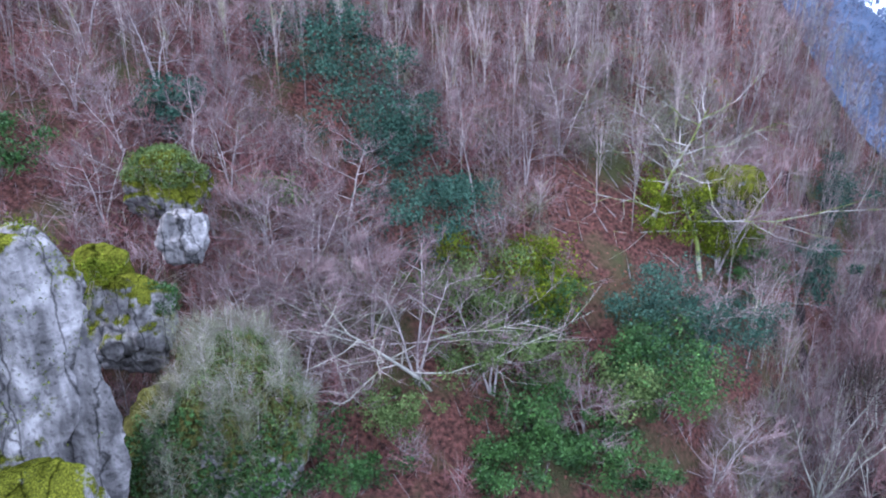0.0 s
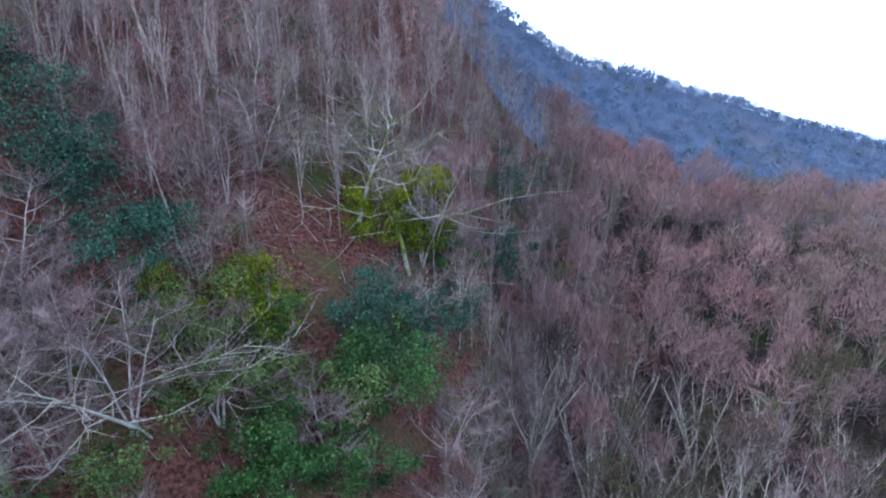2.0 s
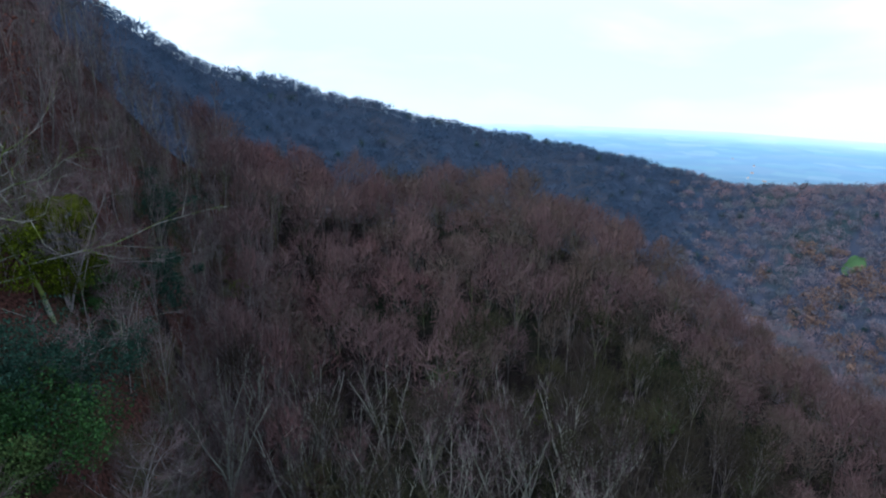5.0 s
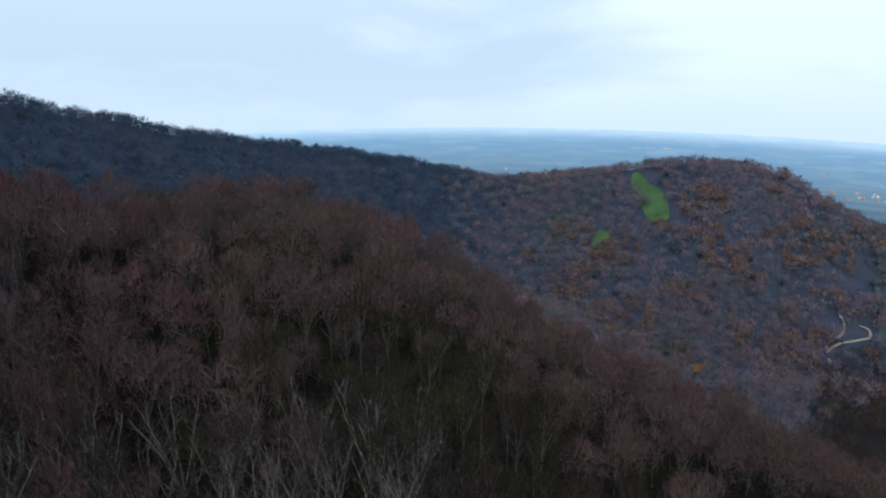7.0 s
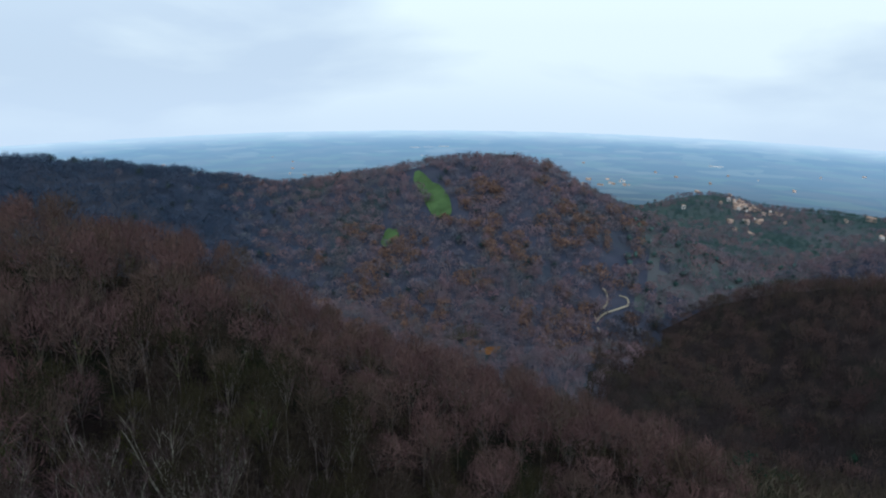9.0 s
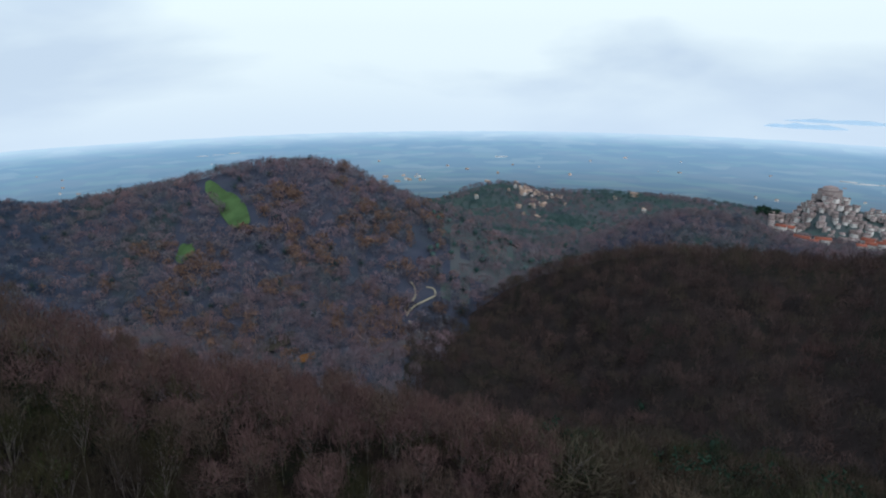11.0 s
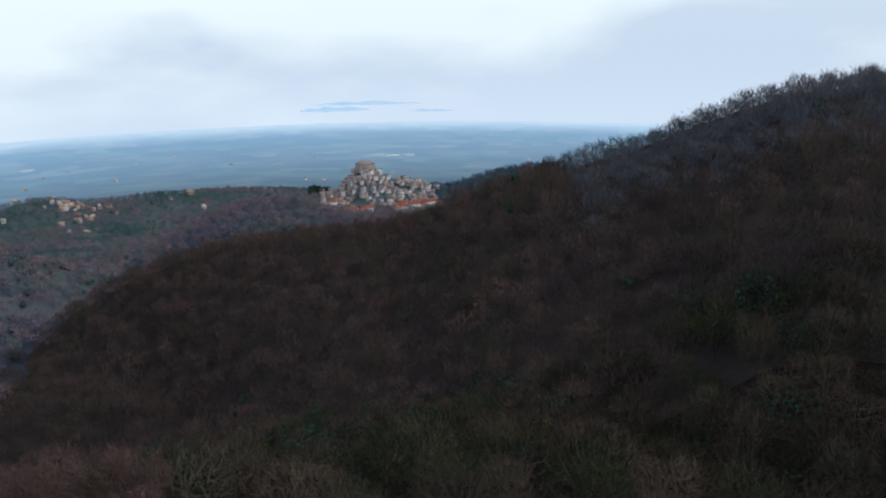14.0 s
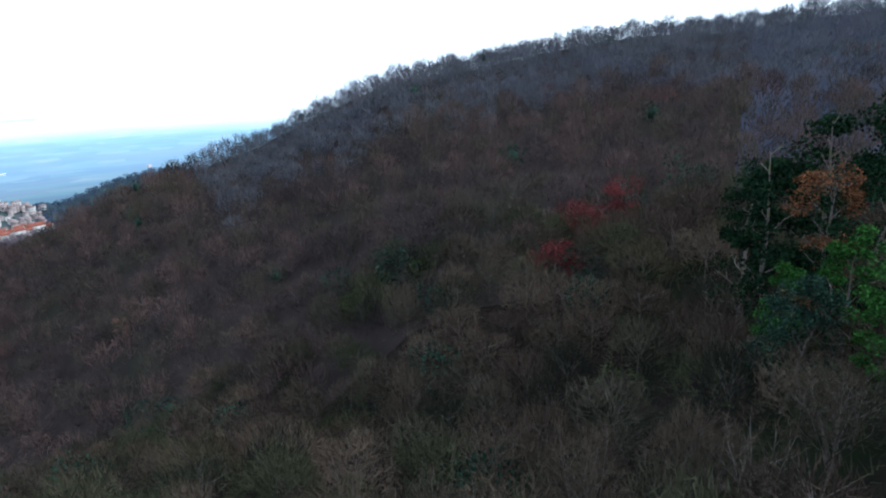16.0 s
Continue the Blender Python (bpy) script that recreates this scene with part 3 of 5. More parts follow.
def grow(seed, h=10.0, r0=.10, limbs=14, spread=2.4, up=.9, clear=.35, subs=5, twigs=7, twl=.55, lean=.05, stems=1, droop=0.0, fine=.013, bend=.25, curvy=False):
    """A leafless tree: trunk and limbs in one mesh, the twigs of its crown in another."""
    rng = np.random.default_rng(seed)
    wood, crown = Geo(), Geo()
    B, T, W = [], [], []
    for s in range(stems):
        la = rng.uniform(0, 6.28)
        out = lean if stems == 1 else rng.uniform(.15, .42)
        hh = h * rng.uniform(.85, 1.05)
        u = np.linspace(0, 1, 8)
        wob = np.cumsum(rng.normal(0, .012 * hh, (8, 2)), 0)
        trunk = np.stack([math.cos(la) * out * hh * u ** 1.2 + wob[:, 0], math.sin(la) * out * hh * u ** 1.2 + wob[:, 1], hh * u], -1)
        trunk[0, :2] = 0
        trunk[0, 2] = -.5
        wood.tube(trunk, r0 * (1.15 - u * 1.02), 6)
        for i in range(limbs):
            f = clear + (1 - clear) * (i + rng.uniform(.2, .8)) / limbs
            p = np.array([np.interp(f, u, trunk[:, k]) for k in range(3)])
            a = i * 2.4 + rng.uniform(-.5, .5) + s
            d = unit(np.array([math.cos(a), math.sin(a), up * rng.uniform(.6, 1.3) + (f - .5) * .8]))
            L = spread * rng.uniform(.65, 1.1) * (1.15 - .75 * (f - clear) / (1 - clear))
            v = np.linspace(0, 1, 5)
            side = unit(np.cross(d, [0, 0, 1.])) * rng.normal(0, bend)
            path = p + L * (v[:, None] * d + (v ** 2)[:, None] * (side + np.array([0, 0, .18 - droop])))
            path[1:] += rng.normal(0, .03 * L, (4, 3))
            lr = r0 * .42 * (1.1 - f * .55)
            wood.tube(path, lr * (1 - .8 * v), 4 if curvy else 3)
            for k in range(subs):
                g = .25 + .75 * (k + rng.uniform(0, 1)) / subs
                q = np.array([np.interp(g, v, path[:, c]) for c in range(3)])
                e = unit(d + rng.normal(0, .55, 3) + np.array([0, 0, .25 - droop]))
                l2 = L * rng.uniform(.28, .5)
                pts = np.stack([q, q + e * l2 * .5 + rng.normal(0, .04 * L, 3), q + e * l2 + np.array([0, 0, l2 * (.15 - droop)])])
                if curvy:
                    wood.tube(pts, lr * np.array([.45, .28, .1]), 3)
                else:
                    wood.spikes(pts[:1], pts[2:], [lr * .42])
                w = rng.uniform(.15, 1, twigs)
                b = q + e * l2 * w[:, None]
                tdir = e + rng.normal(0, .6, (twigs, 3)) + np.array([0, 0, .3 - droop])
                tdir /= np.linalg.norm(tdir, axis=1)[:, None]
                B.append(b)
                T.append(b + tdir * (twl * rng.uniform(.5, 1.4, twigs))[:, None])
    B, T = np.concatenate(B), np.concatenate(T)
    if curvy:
        crown.spikes(B, T, np.full(len(B), fine))
    else:
        crown.slivers(B, T, np.full(len(B), fine * 1.25), rng, rng.normal(size=B.shape))
    return wood.arrays(), crown.arrays()


def bare_tree(label, arrays, bark, twig, category="tree", group=""):
    """A tree thing with its trunk and crown, to be copied."""
    root = tagged(new("bare_tree"), label, category, group)
    (wv, wf), (cv, cf) = arrays
    part("trunk", mesh_of("trunk", wv, wf, bark, True), root)
    part("crown", mesh_of("crown", cv, cf, twig), root, "fine leafless twigs")
    return root


def stand(p, turn=0.0, size=1.0, lx=0.0, ly=0.0):
    return Matrix.LocRotScale(Vector(p), Euler((radians(lx), radians(ly), turn)), Vector((size, size, size)))


class Planting:
    """Copies of a few tree things, each at its own place."""

    def __init__(self, kinds):
        self.kinds, self.used = kinds, set()

    def put(self, k, p, turn, size, lx=0.0, ly=0.0):
        m = stand(p, turn, size, lx, ly)
        if k not in self.used:
            self.used.add(k)
            self.kinds[k].matrix_basis = m
            return self.kinds[k]
        c = copy_thing(self.kinds[k], m)
        c.matrix_basis = m
        return c

    def done(self):
        """Takes away the kinds that were never placed."""
        for k, ob in enumerate(self.kinds):
            if k not in self.used:
                for o in (*ob.children, ob):
                    bpy.data.objects.remove(o)


def scatter(rng, az0, az1, r0, r1, gap, jitter=.42):
    """Loose grid of places in a sector, gap metres apart."""
    n = int(2 * r1 / gap) + 2
    g = (np.arange(n) - n / 2) * gap
    x, y = np.meshgrid(g, g)
    x, y = x.ravel() + rng.uniform(-jitter, jitter, n * n) * gap, y.ravel() + rng.uniform(-jitter, jitter, n * n) * gap
    r, a = np.hypot(x, y), np.degrees(np.arctan2(x, y))
    a = np.where(a < az0, a + 360, a)
    k = (r > r0) & (r < r1) & (a >= az0) & (a < az1)
    return x[k], y[k]


def in_sight(x, y, top):
    """Whether the top of something at x, y rises over the ground between it and the eye."""
    z = height(x, y) + top
    r = np.hypot(x, y)
    ok = np.ones(len(x), bool)
    for f in np.linspace(.12, .97, 26):
        h = height(x * f, y * f)
        ok &= (h / (r * f)) < (z / r) + .004
    return ok


def grove(name, label, template, x, y, size, mats, rng, index=None, sink=0.0, category="woodland"):
    """Many like trees as one woodland."""
    tv, tf = template
    n = len(x)
    ang = rng.uniform(0, 6.28, n)
    c, s = np.cos(ang), np.sin(ang)
    sc, sz = size * rng.uniform(.7, 1.25, n), size * rng.uniform(.7, 1.35, n)
    V = np.empty((n, len(tv), 3), np.float32)
    V[:, :, 0] = (tv[None, :, 0] * c[:, None] - tv[None, :, 1] * s[:, None]) * sc[:, None] + x[:, None]
    V[:, :, 1] = (tv[None, :, 0] * s[:, None] + tv[None, :, 1] * c[:, None]) * sc[:, None] + y[:, None]
    V[:, :, 2] = tv[None, :, 2] * sz[:, None] + (height(x, y) - sink)[:, None]
    F = tf[None] + (np.arange(n) * len(tv))[:, None, None]
    idx = None if index is None else np.tile(index, n)
    me = mesh_of(name, V.reshape(-1, 3), F.reshape(-1, 3), mats, True, idx)
    tint = me.attributes.new("tint", "FLOAT", "FACE")
    drift = .5 + .28 * np.sin(x * .043 + 1.1) * np.cos(y * .037) + .22 * np.sin(x * .011 - y * .017)
    tint.data.foreach_set("value", np.repeat(np.clip(drift * .55 + rng.uniform(-.05, .55, n), 0, 1), len(tf)).astype(np.float32))
    ob = new(name, me)
    return tagged(ob, label, category, kind="stuff")


def crown_mass(seed, reach, mid, rings=4, around=8):
    """The dense uneven inside of a crown, several rounded boughs run together."""
    rng = np.random.default_rng(seed + 9000)
    th = np.linspace(.05, math.pi * .80, rings)
    ph = np.arange(around) * 2 * math.pi / around
    T, Q = np.meshgrid(th, ph, indexing="ij")
    d = np.stack([np.sin(T) * np.cos(Q), np.sin(T) * np.sin(Q), np.cos(T)], -1).reshape(-1, 3)
    k = 1 + .22 * np.sin(d[:, 0] * 4.1 + seed) * np.cos(d[:, 1] * 3.7 + seed) + .14 * np.sin(d[:, 2] * 5 + d[:, 0] * 3) + rng.uniform(-.16, .16, len(d))
    v = np.array([0, 0, mid]) + d * reach * k[:, None]
    i, j = np.meshgrid(np.arange(rings - 1), np.arange(around), indexing="ij")
    a, b = (i * around + j).ravel(), (i * around + (j + 1) % around).ravel()
    f = np.concatenate([np.stack([a, a + around, b + around], -1), np.stack([a, b + around, b], -1)])
    return v, f


def distant_crown(seed, h, w, twigs, width, limbs=6, trunk=.12, mid=.58, low=.25, upright=.35, length=.45, loose=.28, lay=0.0):
    """A bare tree for mid and far distance: trunk, limbs and a crown of twigs as slender pieces."""
    rng = np.random.default_rng(seed)
    g = Geo()
    g.spikes(np.array([[0, 0, -.5]]), np.array([[rng.normal(0, .3), rng.normal(0, .3), h * .95]]), [trunk])
    a = rng.uniform(0, 6.28, limbs)
    b = np.stack([0 * a, 0 * a, h * rng.uniform(.25, .6, limbs)], -1)
    t = np.stack([np.cos(a) * w * .4, np.sin(a) * w * .4, h * rng.uniform(.65, .95, limbs)], -1)
    g.spikes(b, t, np.full(limbs, trunk * .5))
    wood = sum(len(f) for f in g.f)
    d = rng.normal(size=(twigs, 3))
    d /= np.linalg.norm(d, axis=1)[:, None]
    d[:, 2] = np.where((d[:, 2] < -.2) & (rng.uniform(size=twigs) > low), -d[:, 2], d[:, 2])
    knob = 1 + .16 * np.sin(d[:, 0] * 4.1 + seed) * np.cos(d[:, 1] * 3.7 + seed) + .12 * np.sin(d[:, 2] * 5 + d[:, 0] * 3)
    reach = np.array([w * .5, w * .5, h * (1 - mid)])
    tip = np.array([0, 0, h * mid]) + d * reach * (knob * rng.uniform(.8, 1.06, twigs))[:, None]
    tip[:, 2] = np.maximum(tip[:, 2], h * .1)
    way = d * (1 - upright) + np.array([0, 0, upright]) + rng.normal(0, loose, (twigs, 3))
    if lay:
        flat = np.cross(d, rng.normal(size=(twigs, 3)))
        flat /= np.linalg.norm(flat, axis=1)[:, None]
        way = way * (1 - lay) + flat * lay
    way /= np.linalg.norm(way, axis=1)[:, None]
    base = tip - way * (w * length * rng.uniform(.6, 1.3, twigs))[:, None]
    base[:, 2] = np.maximum(base[:, 2], 0.0)
    g.slivers(base, tip, np.full(twigs, width), rng, d + np.array([0, 0, .3]))
    v, f = g.arrays()
    return (v, f), np.array([0] * wood + [1] * twigs)


def leafy_crown(seed, h, w, leaves, size, low=.12, mass=0.0):
    """A rounded leafy crown of loose leaf clumps, for mid and far distance."""
    rng = np.random.default_rng(seed)
    d = rng.normal(size=(leaves, 3))
    d /= np.linalg.norm(d, axis=1)[:, None]
    bump = 1 + .22 * np.sin(d[:, 0] * 5 + seed) * np.cos(d[:, 1] * 4.3) + .15 * np.sin(d[:, 2] * 7 + seed * 2)
    at = d * (bump * rng.uniform(.62, 1, leaves) ** .6)[:, None] * np.array([w / 2, w / 2, h * (1 - low) / 2]) + np.array([0, 0, h * (1 + low) / 2])
    g = Geo()
    g.leaves(at, np.full(leaves, size), rng)
    if mass:
        g.add(*crown_mass(seed, np.array([w / 2, w / 2, h * (1 - low) / 2]) * mass, h * (1 + low) / 2))
    return g.arrays()


def ray_ground(az, el, lift=0.0, r0=8.0, r1=2500.0):
    """Where a line of sight from the eye meets the ground, or lift metres above it."""
    r = np.geomspace(r0, r1, 3000)
    x, y = r * math.sin(radians(az)), r * math.cos(radians(az))
    hit = np.nonzero(height(x, y) + lift >= r * math.tan(radians(el)))[0]
    k = hit[0] if len(hit) else len(r) - 1
    return Vector((x[k], y[k], float(height(x[k], y[k])))), r[k]


# ---------------------------------------------------------------- woods of the near hillside
BUSHES = [
    ("yellow-green mossy holly bush beside the gully", -7.8, -25.6, None, 5.2, 4.8, LEAF_MOSS, 7020, .16),
    ("dark shaded holly bush beside the gully", -6.0, -27.0, None, 4.7, 4.1, LEAF, 4860, .15),
    ("light green shrub on the hillside", -12.3, -26.5, None, 5.5, 4.3, LEAF_OLIVE, 5670, .14),
    ("light green shrub on the hillside", -9.5, -29.0, None, 5.7, 3.8, LEAF_OLIVE, 5670, .14),
    ("dark blue-green yew bush on the hillside", 3.2, -27.0, None, 6.0, 5.3, LEAF_DARK, 7020, .15),
    ("green laurel thicket below the yew", 4.4, -32.0, None, 6.5, 5.0, LEAF, 7020, .16),
    ("green laurel thicket below the yew", 0.6, -33.0, None, 4.7, 3.6, LEAF_OLIVE, 4860, .15),
    ("dark green yew behind the leaning tree", 14.0, -21.5, None, 6.0, 4.8, LEAF_DARK, 5670, .16),
    ("dark green yew behind the leaning tree", 14.5, -15.5, None, 7.8, 6.0, LEAF_DARK, 7000, .15),
    ("dark green yew behind the leaning tree", 10.0, -26.0, None, 5.2, 3.8, LEAF_DARK, 4860, .15),
    ("dark blue-green holly on the hillside", -16.8, -21.0, None, 6.0, 5.0, LEAF_DARK, 5670, .16),
    ("tall dark evergreen among bare trunks", -21.5, -12.5, None, 6.5, 6.0, LEAF_DARK, 5200, .18),
    ("tall dark evergreen among bare trunks", -24.0, -7.5, None, 7.5, 6.0, LEAF_DARK, 4600, .20),
    ("dark evergreen shrub among bare trunks", -36.5, -9.6, None, 3.6, 3.0, LEAF_DARK, 3510, .2),
    ("bright green bramble thicket", -6.0, -37.5, None, 4.9, 3.6, LEAF, 5670, .15),
    ("bright green bramble thicket", -10.5, -39.5, None, 4.4, 3.1, LEAF, 4860, .15),
    ("bright green bramble thicket", -2.5, -36.5, None, 4.2, 2.9, LEAF, 4320, .15),
    ("dark green bramble thicket under branches", -25.0, -39.0, None, 6.0, 3.1, LEAF, 4860, .15),
    ("moss-covered thicket at the gully's head", 3.4, -18.5, None, 6.2, 4.6, LEAF_MOSS, 5940, .16),
    ("moss-covered thicket at the gully's head", 7.5, -19.5, None, 4.7, 3.6, LEAF_MOSS, 4860, .15),
    ("mossy tangle between cliff and boulder", -44.5, -20.8, 28.5, 2.0, 1.8, LEAF_MOSS, 1600, .11),
    ("dark shrub on the bank behind the cliff", -48.5, -11.5, None, 5.2, 3.1, LEAF, 3510, .16),
    ("bright yellow mossy shrub on the spur", 20.0, -21.5, None, 2.4, 2.2, LEAF_MOSS, 1500, .15),
    ("mossy yellow-green shrub on the spur", 26.0, -33.0, None, 2.6, 4.0, LEAF_MOSS, 1500, .15),
    ("mossy yellow-green shrub on the spur", 47.0, -33.0, None, 2.4, 4.5, LEAF_MOSS, 1400, .15),
    ("green shrub on the spur", 65.0, -35.0, None, 2.6, 4.0, LEAF_OLIVE, 1600, .16),
    ("green shrub on the spur", 37.5, -31.0, None, 3.0, 5.0, LEAF_OLIVE, 2200, .17),
    ("green shrub on the spur", 57.5, -32.0, None, 3.0, 5.0, LEAF_OLIVE, 2200, .17),
]
BUSHES += [
    ("light green shrub under grey twigs", -13.5, -31.0, None, 4.5, 3.4, LEAF_OLIVE, 4200, .14),
    ("light green shrub under grey twigs", -5.0, -31.0, None, 4.0, 3.0, LEAF_OLIVE, 3800, .14),
    ("bright green bramble thicket", -8.0, -34.5, None, 4.2, 3.0, LEAF, 4200, .15),
    ("green laurel thicket below the yew", 2.6, -30.0, None, 5.5, 4.2, LEAF, 5200, .15),
    ("dark green holly thicket low on the slope", 2.0, -37.5, None, 5.0, 3.4, LEAF, 4800, .15),
    ("dark blue-green yew beside the leaf-filled gully", 6.5, -28.5, None, 5.0, 4.4, LEAF_DARK, 4800, .16),
    ("dark holly under the leaning tree", 9.5, -21.5, None, 4.6, 3.6, LEAF, 4200, .15),
    ("dark holly among bare trunks", -14.0, -17.5, None, 3.6, 3.0, LEAF_DARK, 3000, .16),
    ("mossy yellow-green shrub by the gully", -14.5, -21.5, None, 3.0, 2.4, LEAF_MOSS, 2400, .14),
    ("low olive-green shrub on the litter", -20.0, -35.0, None, 3.6, 2.6, LEAF_OLIVE, 3000, .14),
    ("low olive-green shrub on the litter", -17.0, -25.0, None, 3.6, 2.6, LEAF_OLIVE, 3000, .14),
    ("low green shrub on the upper slope", -29.0, -16.5, None, 3.4, 2.6, LEAF_OLIVE, 2600, .16),
    ("dark blue-green holly on the hillside", -18.5, -14.0, None, 4.4, 4.0, LEAF_DARK, 3600, .18),
]
BUSH_AT = [(ray_ground(q_[1], q_[2])[0], q_[4]) for q_ in BUSHES if q_[3] is None]


def on_bush(x, y, slack=1.0):
    """Close to a bush or just downhill of it."""
    for p, w in BUSH_AT:
        d = math.hypot(p.x, p.y)
        for back in (0, 3.0):
            if math.hypot(x - p.x * (1 - back / d), y - p.y * (1 - back / d)) < w * .36 * slack:
                return True
    return False


rng = np.random.default_rng(5)
POLE = "slender leafless grey tree standing on the leaf-littered hillside"
SPREAD = "spreading leafless tree with pale branches on the hillside"
poles = Planting([bare_tree(POLE, grow(10 + i, h=10.0 + i % 3, r0=.075, limbs=11, spread=1.9, up=1.2, clear=.38, subs=5, twigs=6, twl=.75, fine=.014), BARK, TWIG,
                            group="slender trees of the near hillside") for i in range(5)])
spreads = Planting([bare_tree(SPREAD, grow(40 + i, h=4.8 + i % 2, r0=.058, limbs=6, spread=3.4, up=.5, clear=.25, subs=6, twigs=8, twl=.9, droop=.1, fine=.013, stems=3,
                                           bend=.75, curvy=True), PALE_BARK, TWIG, group="spreading trees of the near hillside") for i in range(4)])


def open_ground(az, el, r):
    """Places on the near hillside kept clear of trees: the leaf-filled gully and the rocks."""
    return (-5 < az < 1.5 and -30 < el < -14) or (az < -30 and r < 29)


hx, hy = scatter(rng, -60, 24, 25, 90, 4.4)
for x, y in zip(hx, hy):
    r, z, az = math.hypot(x, y), float(height(x, y)), math.degrees(math.atan2(x, y))
    if open_ground(az, math.degrees(math.atan2(z, r)), r) or on_bush(x, y, .8):
        continue
    if r > 46 or rng.uniform() < .22:
        poles.put(int(rng.integers(5)), (x, y, z), rng.uniform(0, 6.28), rng.uniform(.65, 1.05), rng.normal(0, 4), rng.normal(0, 4))
    else:
        spreads.put(int(rng.integers(4)), (x, y, z), rng.uniform(0, 6.28), rng.uniform(.6, 1.0), rng.normal(0, 9), rng.normal(0, 9))
for az, el, size in ((-27, -23, .9), (-31, -26, .8), (-33, -15, .9), (-42.5, -16, .7), (-18, -31, 1.15), (-11, -32, 1.1), (-22, -27, .9), (-29, -33, .9), (-30, -21, .8), (7.5, -20.5, 1.25), (11, -24, .95), (16, -33, .9), (-2, -36, .8)):
    p, r = ray_ground(az, el)
    spreads.put(int(rng.integers(4)), p, rng.uniform(0, 6.28), size, rng.normal(0, 6), rng.normal(0, 6))
poles.done()
spreads.done()

# old mossy trees by the gully and a half-fallen one
for label, bark, kw, az, el, turn, lx in (
        ("old leaning tree with mossy limbs above the gully", MOSSY_BARK, dict(h=8.0, r0=.17, limbs=13, spread=9.0, up=.12, clear=.3, lean=.35, droop=.1), 6.4, -21.5, 1.0, 0),
        ("old crooked tree with mossy limbs beside the crag", MOSSY_BARK, dict(h=8.5, r0=.15, limbs=11, spread=8.0, up=.2, clear=.35, lean=.35, droop=.06), 2.0, -17.5, 3.0, 0),
        ("half-fallen pale tree with long bare branches", COPPICE_BARK, dict(h=6.0, r0=.11, limbs=12, spread=6.4, up=.25, clear=.25, lean=.8, droop=.16), -16.5, -31.5, 5.6, 8),
        ("half-fallen pale tree with long bare branches", COPPICE_BARK, dict(h=5.5, r0=.09, limbs=12, spread=5.4, up=.3, clear=.25, lean=.7, droop=.14), -24.5, -32.0, 0.4, -6),
        ("half-fallen pale tree with long bare branches", PALE_BARK, dict(h=5.0, r0=.07, limbs=12, spread=4.0, up=.4, clear=.25, lean=.5, droop=.1), -24.0, -20.0, 2.2, 5)):
    old = bare_tree(label, grow(int(800 + az * 3), subs=7, twigs=8, twl=.7, fine=.013, bend=.6, curvy=True, **kw), bark, TWIG)
    old.matrix_basis = stand(ray_ground(az, el)[0], turn, 1.0, lx, 0)

# thickets and saplings between them
BRUSH = [distant_crown(60 + i, 3.2, 3.0, 92, .016, 14, .022, .4, .5, .3, .5) for i in range(3)]
ux, uy = scatter(rng, -62, 26, 24, 78, 1.45)
uz = height(ux, uy)
ok = np.array([not open_ground(math.degrees(math.atan2(x, y)), math.degrees(math.atan2(z, math.hypot(x, y))), math.hypot(x, y)) and not on_bush(x, y) for x, y, z in zip(ux, uy, uz)])
ux, uy = ux[ok], uy[ok]
redness = np.sin(ux * .23 + 1.0) * np.cos(uy * .19) + .5 * np.sin(ux * .07 + uy * .11) + rng.normal(0, .45, len(ux))
kind = np.where(redness > .25, 1, np.where(redness < -.55, 2, 0))
for i in range(3):
    k = kind == i
    grove("undergrowth", ("leafless saplings and bramble thickets over leaf litter", "red-brown leafless saplings over leaf litter", "grey-green mossy brushwood over leaf litter")[i],
          BRUSH[i][0], ux[k], uy[k], 1.0, [BARK, (TWIG, TWIG_RED, TWIG_MOSS)[i]], rng, BRUSH[i][1], category="undergrowth")

TANGLE = [distant_crown(75 + i, 4.6, 4.8, 135, .011, 16, .025, .45, .5, .25, .42, .5) for i in range(3)]
ux, uy = scatter(rng, -60, 22, 29, 84, 3.1)
uz = height(ux, uy)
ok = np.array([not open_ground(math.degrees(math.atan2(x, y)), math.degrees(math.atan2(z, math.hypot(x, y))), math.hypot(x, y)) and not on_bush(x, y) for x, y, z in zip(ux, uy, uz)])
ux, uy = ux[ok], uy[ok]
for i in range(3):
    grove("undergrowth", "dense tangle of fine grey-pink leafless twigs", TANGLE[i][0], ux[i::3], uy[i::3], 1.0, [BARK, TWIG_RED if i == 2 else TWIG], rng, TANGLE[i][1], category="undergrowth")

lx, ly = scatter(rng, -34, 14, 26, 62, .55)
lz = height(lx, ly) + rng.uniform(.02, .12, len(lx))
g = Geo()
g.leaves(np.stack([lx, ly, lz], -1), np.full(len(lx), .20), rng, 1.6)
v, f = g.arrays()
tagged(new("fallen_leaves", mesh_of("fallen_leaves", v, f, DRY_LEAF)), "red-brown fallen leaves strewn over the slope", "fallen leaves", kind="stuff")
lx, ly = scatter(rng, -58, 14, 24, 62, 1.6)
lz = height(lx, ly)
a_ = rng.uniform(0, 6.28, len(lx))
l_ = rng.uniform(.6, 2.2, len(lx))
bx, by = lx + np.cos(a_) * l_, ly + np.sin(a_) * l_
g = Geo()
g.spikes(np.stack([lx, ly, lz + .05], -1), np.stack([bx, by, height(bx, by) + .15], -1), rng.uniform(.015, .05, len(lx)))
v, f = g.arrays()
tagged(new("fallen_sticks", mesh_of("fallen_sticks", v, f, PALE_BARK)), "pale dead branches lying on the leaf litter", "dead branches", kind="stuff")

